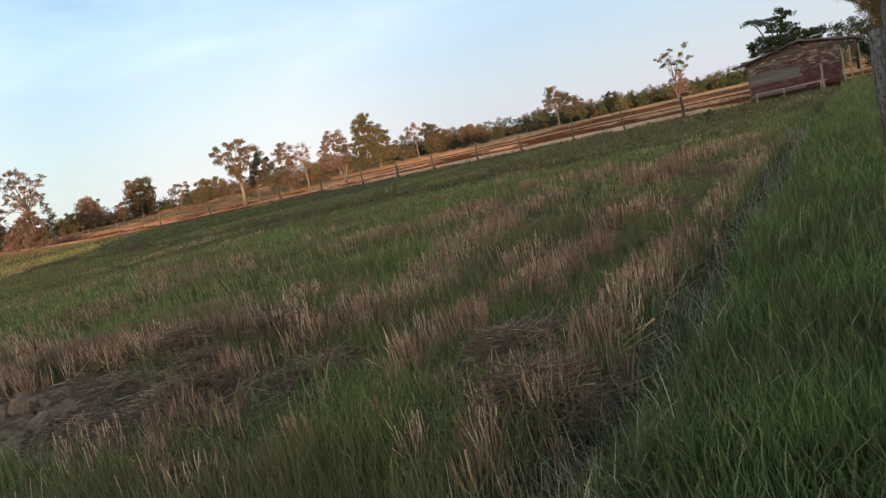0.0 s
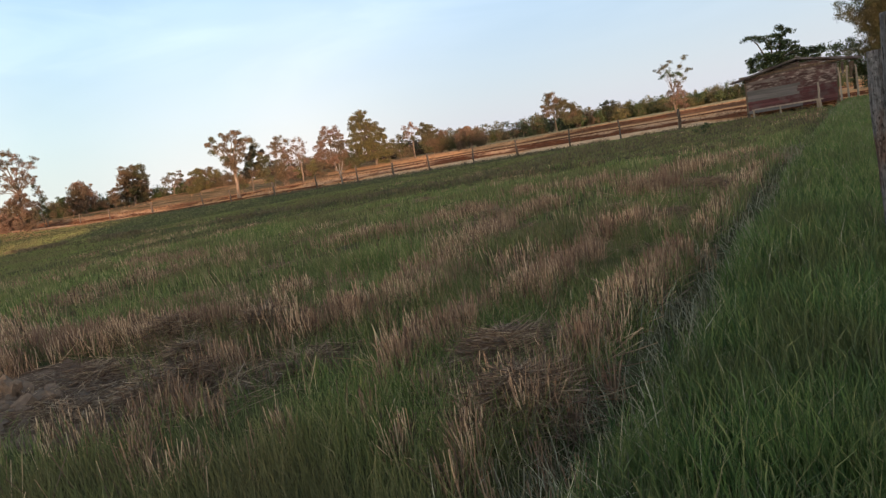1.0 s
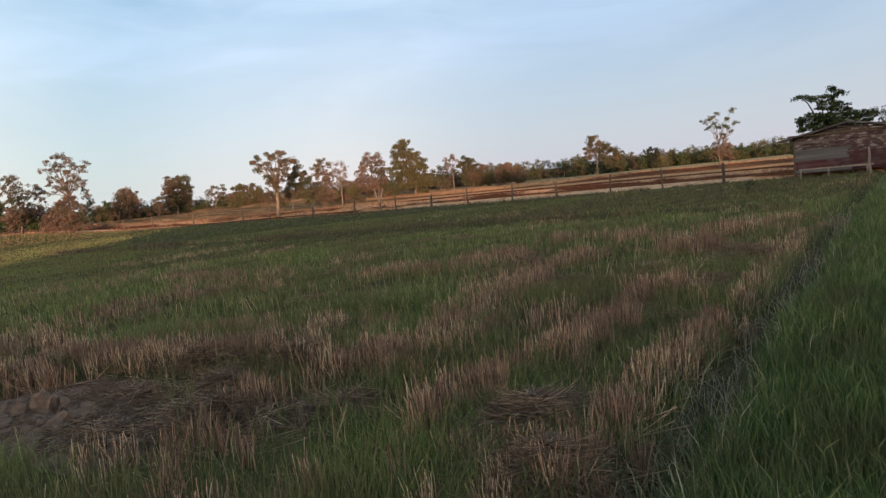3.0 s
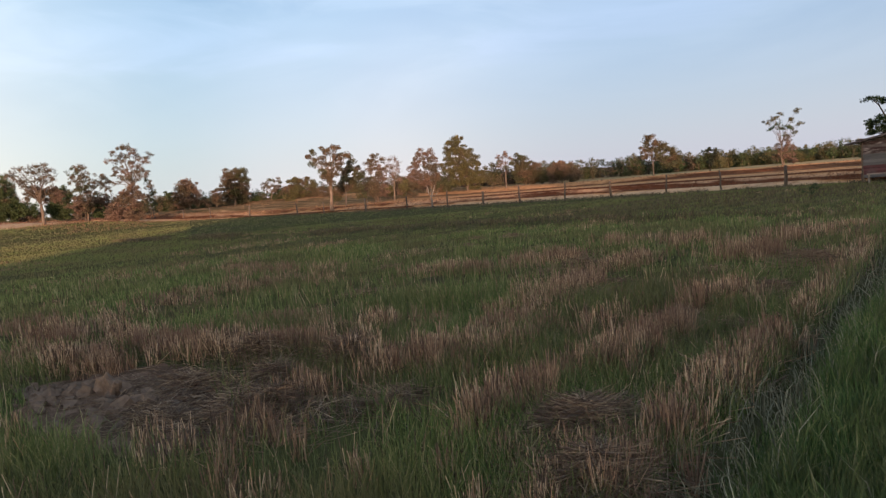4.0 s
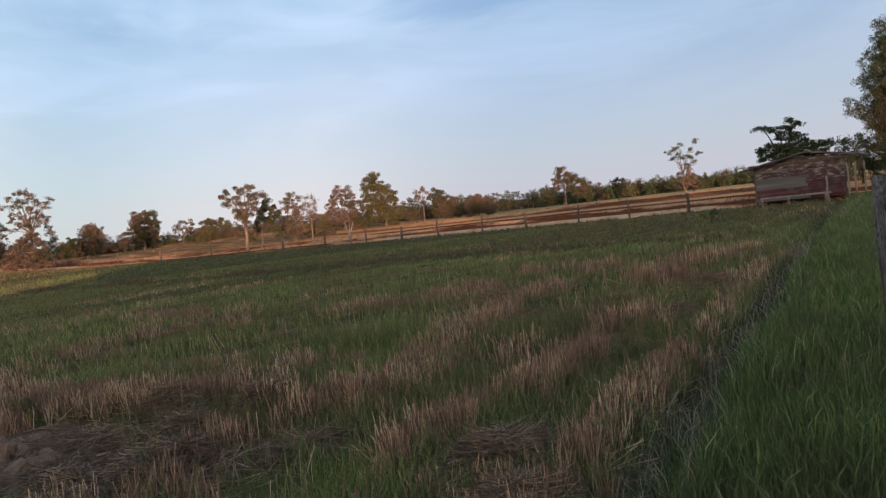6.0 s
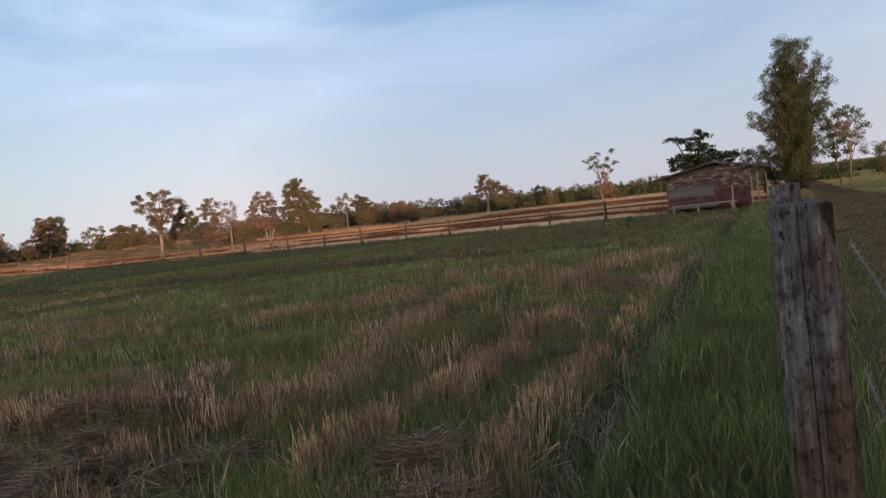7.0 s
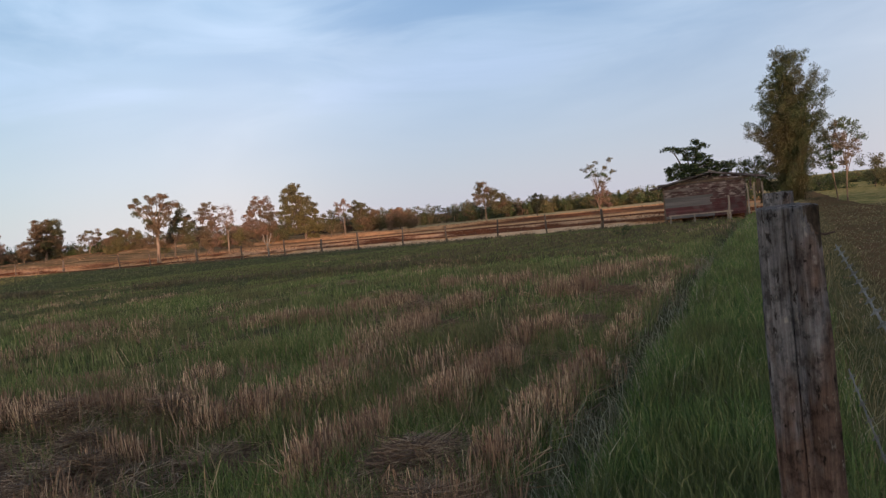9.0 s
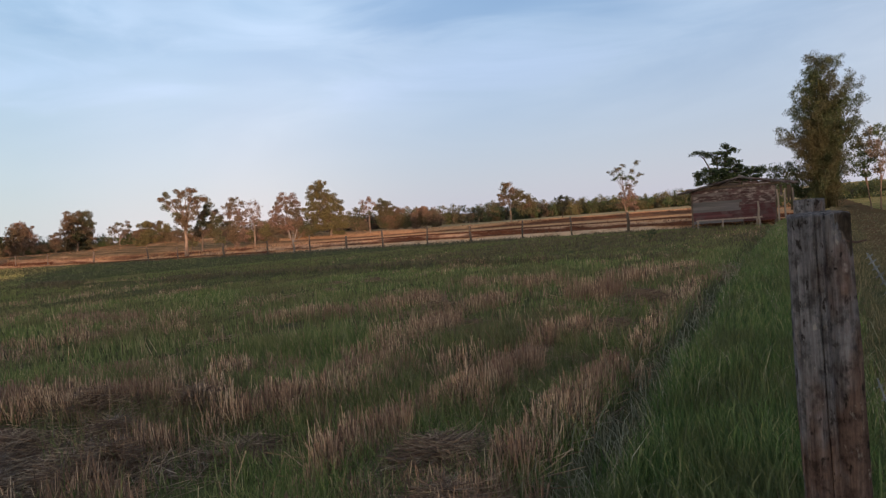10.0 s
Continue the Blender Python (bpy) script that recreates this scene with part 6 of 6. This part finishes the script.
def build_field_grass():
    pieces, distant = [], []
    for n, near, far, power in ((135000, 1.3, 9, 0.75), (90000, 8, 22, 0.8), (76000, 20, 41, 0.8), (30000, 38, 82, 0.8)):
        x, y, r = scatter(n, near, far, -4, 86, power)
        green = lumps(x * 1.2, y * 0.7, 1.0, 31) + 0.7 * lumps(x, y, 4.0, 32)
        keep = ((x + 1.36 + 0.035 * np.maximum(y - 3, 0) < 0) | (y > 14) & (x < -1.4)) & (y < 39.5) & (rng.uniform(0, 1, n) > np.maximum(mud(x, y) * 1.25, trampled(x, y) * 0.86)) & (rng.uniform(-0.9, 0.9, n) < green + 0.55 + 0.012 * r)
        x, y, r = x[keep], y[keep], r[keep]
        m = len(x)
        high = rng.uniform(0.09, 0.27, m) * (1 + 0.5 * np.clip(lumps(x, y, 2.0, 33), -0.6, 1)) * (1 - 0.55 * smooth((r - 7) / 20))
        made = blades(x, y, ground_z(x, y), high, (0.0032 + 0.0007 * r) * rng.uniform(0.7, 1.3, m), rng.uniform(0.08, 0.6, m))
        (pieces if near < 15 else distant).append(made)
    # close young growth in the sunlit corner
    x, y, r = scatter(34000, 26, 78, 60, 79, 1.0)
    keep = (y < 39.5) & (x > -76)
    x, y, r = x[keep], y[keep], r[keep]
    m = len(x)
    distant.append(blades(x, y, ground_z(x, y), rng.uniform(0.04, 0.10, m), (0.004 + 0.0006 * r) * rng.uniform(0.7, 1.3, m), rng.uniform(0.08, 0.4, m)))
    stuff("distant_grass", distant, M_FAR_GRASS, "short dull green grass over the far half of the field", "grass")
    # and behind the fence's corner
    x, y, r = scatter(9000, 1.6, 13, 84, 176, 0.7)
    keep = (x < -1.35) & (lumps(x * 1.2, y * 0.7, 1.0, 31) > rng.uniform(-0.9, 0.5, len(x)))
    x, y, r = x[keep], y[keep], r[keep]
    m = len(x)
    pieces.append(blades(x, y, ground_z(x, y), rng.uniform(0.08, 0.24, m), (0.006 + 0.0008 * r) * rng.uniform(0.7, 1.3, m), rng.uniform(0.08, 0.6, m)))
    stuff("field_grass", pieces, M_FIELD_GRASS, "short green grass growing up between the stubble", "grass")


def build_bank_grass():
    pieces = []
    n = 11500
    ty = 1.0 + 38 * rng.uniform(0, 1, n) ** 2.0
    tx = rng.uniform(-1.24, 0.22, n) - 0.035 * np.maximum(ty - 3, 0) * rng.uniform(0.2, 1, n)
    clear = tx + 1.22 + 0.035 * np.maximum(ty - 3, 0)
    keep = (rng.uniform(-1.3, 0.3, n) < lumps(tx * 1.5, ty, 2.4, 41) + 0.1) & ((clear > 0.17 + 0.14 * lumps(tx, ty, 6.0, 47)) | (rng.uniform(0, 1, n) < 0.18)) & ~((np.hypot(tx + 0.55, ty - 1.9) < 0.35) & (rng.uniform(0, 1, n) < 0.7))
    tx, ty = tx[keep], ty[keep]
    tall = rng.uniform(0.15, 0.30, len(tx)) * (1 + 0.35 * np.clip(lumps(tx, ty, 3.0, 42), -0.7, 1))
    i = np.repeat(np.arange(len(tx)), 11)
    m = len(i)
    wide = 0.03 + 0.004 * ty[i]
    x, y = tx[i] + rng.normal(0, 1, m) * wide, ty[i] + rng.normal(0, 1, m) * wide
    r = np.hypot(x, y)
    high = tall[i] * rng.uniform(0.45, 1.1, m)
    pieces.append(blades(x, y, ground_z(x, y), high, (0.0042 + 0.0006 * r) * rng.uniform(0.7, 1.4, m), rng.uniform(0.05, 0.5, m) * np.where(rng.uniform(0, 1, m) < 0.12, 1.8, 1.0)))
    n = 14000
    x, y = rng.uniform(-1.15, 0.3, n), rng.uniform(-9, 1.1, n)
    keep = (np.hypot(x, y) > 0.75) & (lumps(x, y, 2.4, 41) > -0.4)
    x, y = x[keep], y[keep]
    m = len(x)
    pieces.append(blades(x, y, ground_z(x, y), rng.uniform(0.12, 0.36, m), 0.007 * rng.uniform(0.7, 1.4, m), rng.uniform(0.05, 0.75, m)))
    # a lower, broader-leaved undergrowth
    n = 30000
    y = 1.0 + 24 * rng.uniform(0, 1, n) ** 1.9
    x = rng.uniform(-1.25, 0.3, n) - 0.035 * np.maximum(y - 3, 0) * rng.uniform(0.2, 1, n)
    keep = lumps(x, y, 4.0, 46) > -0.15
    x, y = x[keep], y[keep]
    m, r = len(x), np.hypot(x, y)
    pieces.append(blades(x, y, ground_z(x, y) + rng.uniform(0, 0.12, m), rng.uniform(0.06, 0.2, m), (0.0060 + 0.0006 * r) * rng.uniform(0.7, 1.4, m), rng.uniform(0.15, 0.7, m)))
    stuff("bank_grass", pieces, M_BANK_GRASS, "tall bright green grass on the bank along the fence", "grass")
    # dead stems and seed stalks standing in it
    n = 3000
    y = 1.2 + 34 * rng.uniform(0, 1, n) ** 1.5
    x = rng.uniform(-1.2, 0.3, n) - 0.035 * np.maximum(y - 3, 0)
    keep = lumps(x, y, 1.6, 45) > -0.1
    x, y = x[keep], y[keep]
    m, r = len(x), np.hypot(x, y)
    stuff("dead_stems", [blades(x, y, ground_z(x, y), rng.uniform(0.16, 0.36, m), (0.0028 + 0.0005 * r) * rng.uniform(0.7, 1.3, m), rng.uniform(0.1, 0.9, m))], M_PALE_GRASS, "dead straw-coloured stems standing in the bank grass", "grass")
    # dead grey grass in the ditch
    n = 3600
    y = 1.6 + 16 * rng.uniform(0, 1, n) ** 1.6
    x = -1.2 - 0.035 * np.maximum(y - 3, 0) + rng.normal(0, 0.13, n)
    keep = (lumps(x, y, 2.5, 43) > -0.15) & (rng.uniform(0, 1, n) > smooth((y - 4) / 5) * 0.7)
    x, y = x[keep], y[keep]
    m, r = len(x), np.hypot(x, y)
    stuff("ditch_grass", [blades(x, y, ground_z(x, y), rng.uniform(0.10, 0.34, m), (0.004 + 0.0006 * r) * rng.uniform(0.7, 1.4, m), rng.uniform(0.1, 1.1, m))], M_PALE_GRASS, "dead pale grey grass in the shallow ditch", "grass")


def build_verge():
    n = 30000
    y = 0.8 + 60 * rng.uniform(0, 1, n) ** 1.9
    x = rng.uniform(0.15, 1.8, n)
    far = rng.uniform(0, 1, n) < 0.25
    x = np.where(far, rng.uniform(3.9, 12, n), x)
    keep = (rng.uniform(0, 1, n) < np.where(x < 2, 1 - 0.93 * smooth((x - 0.35) / 1.1), 1.0))
    x, y = x[keep], y[keep]
    m, r = len(x), np.hypot(x, y)
    stuff("verge_grass", [blades(x, y, ground_z(x, y), rng.uniform(0.04, 0.15, m) * np.where(x < 0.45, 1.6, 0.8), (0.004 + 0.0005 * r) * rng.uniform(0.7, 1.3, m), rng.uniform(0.2, 1.0, m))], M_TRACK_GRASS, "short dull olive verge grass beside the track", "grass")
    n = 450
    y = 0.9 + 8 * rng.uniform(0, 1, n) ** 1.5
    x = rng.uniform(0.1, 1.0, n)
    m, r = n, np.hypot(x, y)
    stuff("verge_dry_grass", [blades(x, y, ground_z(x, y), rng.uniform(0.06, 0.32, m), 0.004 * rng.uniform(0.7, 1.3, m), rng.uniform(0.2, 1.2, m))], M_PALE_GRASS, "dead straw-coloured grass at the fence's foot", "grass")


def build_road_grass():
    """Thin grass and dead leaves over the little-used track."""
    n = 15000
    y = 1.0 + 42 * rng.uniform(0, 1, n) ** 1.6
    x = rng.uniform(0.7, 4.2, n)
    keep = lumps(x * 2.0, y * 0.6, 1.4, 71) + 0.7 * lumps(x, y, 5.0, 72) > rng.uniform(-0.5, 0.6, n)
    x, y = x[keep], y[keep]
    m, r = len(x), np.hypot(x, y)
    stuff("track_grass", [blades(x, y, ground_z(x, y) + 0.012, rng.uniform(0.02, 0.09, m), (0.005 + 0.0012 * r) * rng.uniform(0.7, 1.3, m), rng.uniform(0.4, 1.3, m))], M_TRACK_GRASS, "sparse worn olive grass on the dirt track", "grass")
    n = 1500
    y = 1.0 + 36 * rng.uniform(0, 1, n) ** 1.5
    x = rng.uniform(0.25, 4.2, n)
    at = np.stack([x, y, ground_z(x, y) + 0.02], 1)
    v, f = leaves(at, np.full(n, 0.012), 1, 0.042, 0.3, 0.45)
    stuff("leaf_litter", [(v, f)], M_LITTER, "dry brown fallen leaves on the track and verge", "leaf litter")


def build_meadow():
    # dry grass and russet weeds beyond the far fence, thickest along the bunds
    n = 11000
    x = rng.uniform(-125, 0, n)
    y = 40.5 + 62 * rng.uniform(0, 1, n) ** 1.2
    m, r = n, np.hypot(x, y)
    stuff("meadow_grass", [blades(x, y, ground_z(x, y), rng.uniform(0.04, 0.13, m), (0.015 + 0.0005 * r) * rng.uniform(0.7, 1.3, m), rng.uniform(0.1, 0.8, m))], M_DRY_GRASS, "dry straw-coloured meadow grass lit by low sun", "grass")
    xs, ys = [], []
    for at, wide, count in ((45.6, 1.6, 8000), (50.5, 1.5, 6000), (74.5, 2.2, 4000), (83.0, 1.6, 3000)):
        x = rng.uniform(-120, -6, count)
        y = at + 0.8 * np.sin(x * 0.09 + at) + rng.normal(0, wide * 0.5, count)
        keep = lumps(x, y, 0.22, int(at)) > -0.22
        xs.append(x[keep])
        ys.append(y[keep])
    for count, lo, hi, a, b in ((9000, -108, -60, 24, 42),):
        x, y = rng.uniform(lo, hi, count), rng.uniform(a, b, count)
        keep = (lumps(x * 0.4, y, 0.5, 77) > -0.1) & (x < -0.9 * y - 28)
        xs.append(x[keep])
        ys.append(y[keep])
    x, y = np.concatenate(xs), np.concatenate(ys)
    m, r = len(x), np.hypot(x, y)
    stuff("meadow_weeds", [blades(x, y, ground_z(x, y), rng.uniform(0.06, 0.22, m), (0.012 + 0.0004 * r) * rng.uniform(0.7, 1.3, m), rng.uniform(0.1, 0.8, m))], M_DRY_WEED, "rust-brown dry weeds along the meadow bunds", "weeds")
    # dark weeds on the field's own bund and at the fence's foot
    n = 17000
    x = rng.uniform(-42, -3, n)
    y = np.where(rng.uniform(0, 1, n) < 0.6, 19.4 + 0.3 * np.sin(x * 0.3) + rng.normal(0, 0.35, n), 38.6 + rng.normal(0, 0.4, n))
    back = rng.choice([25.5, 28.5, 31.5, 34.5], n) + rng.normal(0, 0.5, n)
    some = rng.uniform(0, 1, n) < 0.3
    x, y = np.where(some, rng.uniform(-15, -1.8, n), x), np.where(some, back, y)
    keep = lumps(x, y, 0.7, 51) > -0.3
    x, y = x[keep], y[keep]
    m, r = len(x), np.hypot(x, y)
    stuff("bund_weeds", [blades(x, y, ground_z(x, y), rng.uniform(0.06, 0.26, m), (0.008 + 0.0006 * r) * rng.uniform(0.7, 1.3, m), rng.uniform(0.2, 0.9, m))], M_BUND_WEED, "dark brown weeds on the low field bund", "weeds")
    tree("shrub", -6.4, 28.6, "small dark green leafy shrub in the field", [(0, 0, 0.3, 0.3, 0.25, 0.16), (0.2, 0, 0.42, 0.2, 0.15, 0.1)], M_LEAF_DARK, M_BARK_DARK, fork=0.3, trunk=0.012, clumps=14, clump=0.09, per=8, leaf=0.08, category="shrub")


build_stubble()
build_litter()
build_field_grass()
build_bank_grass()
build_verge()
build_road_grass()
build_meadow()
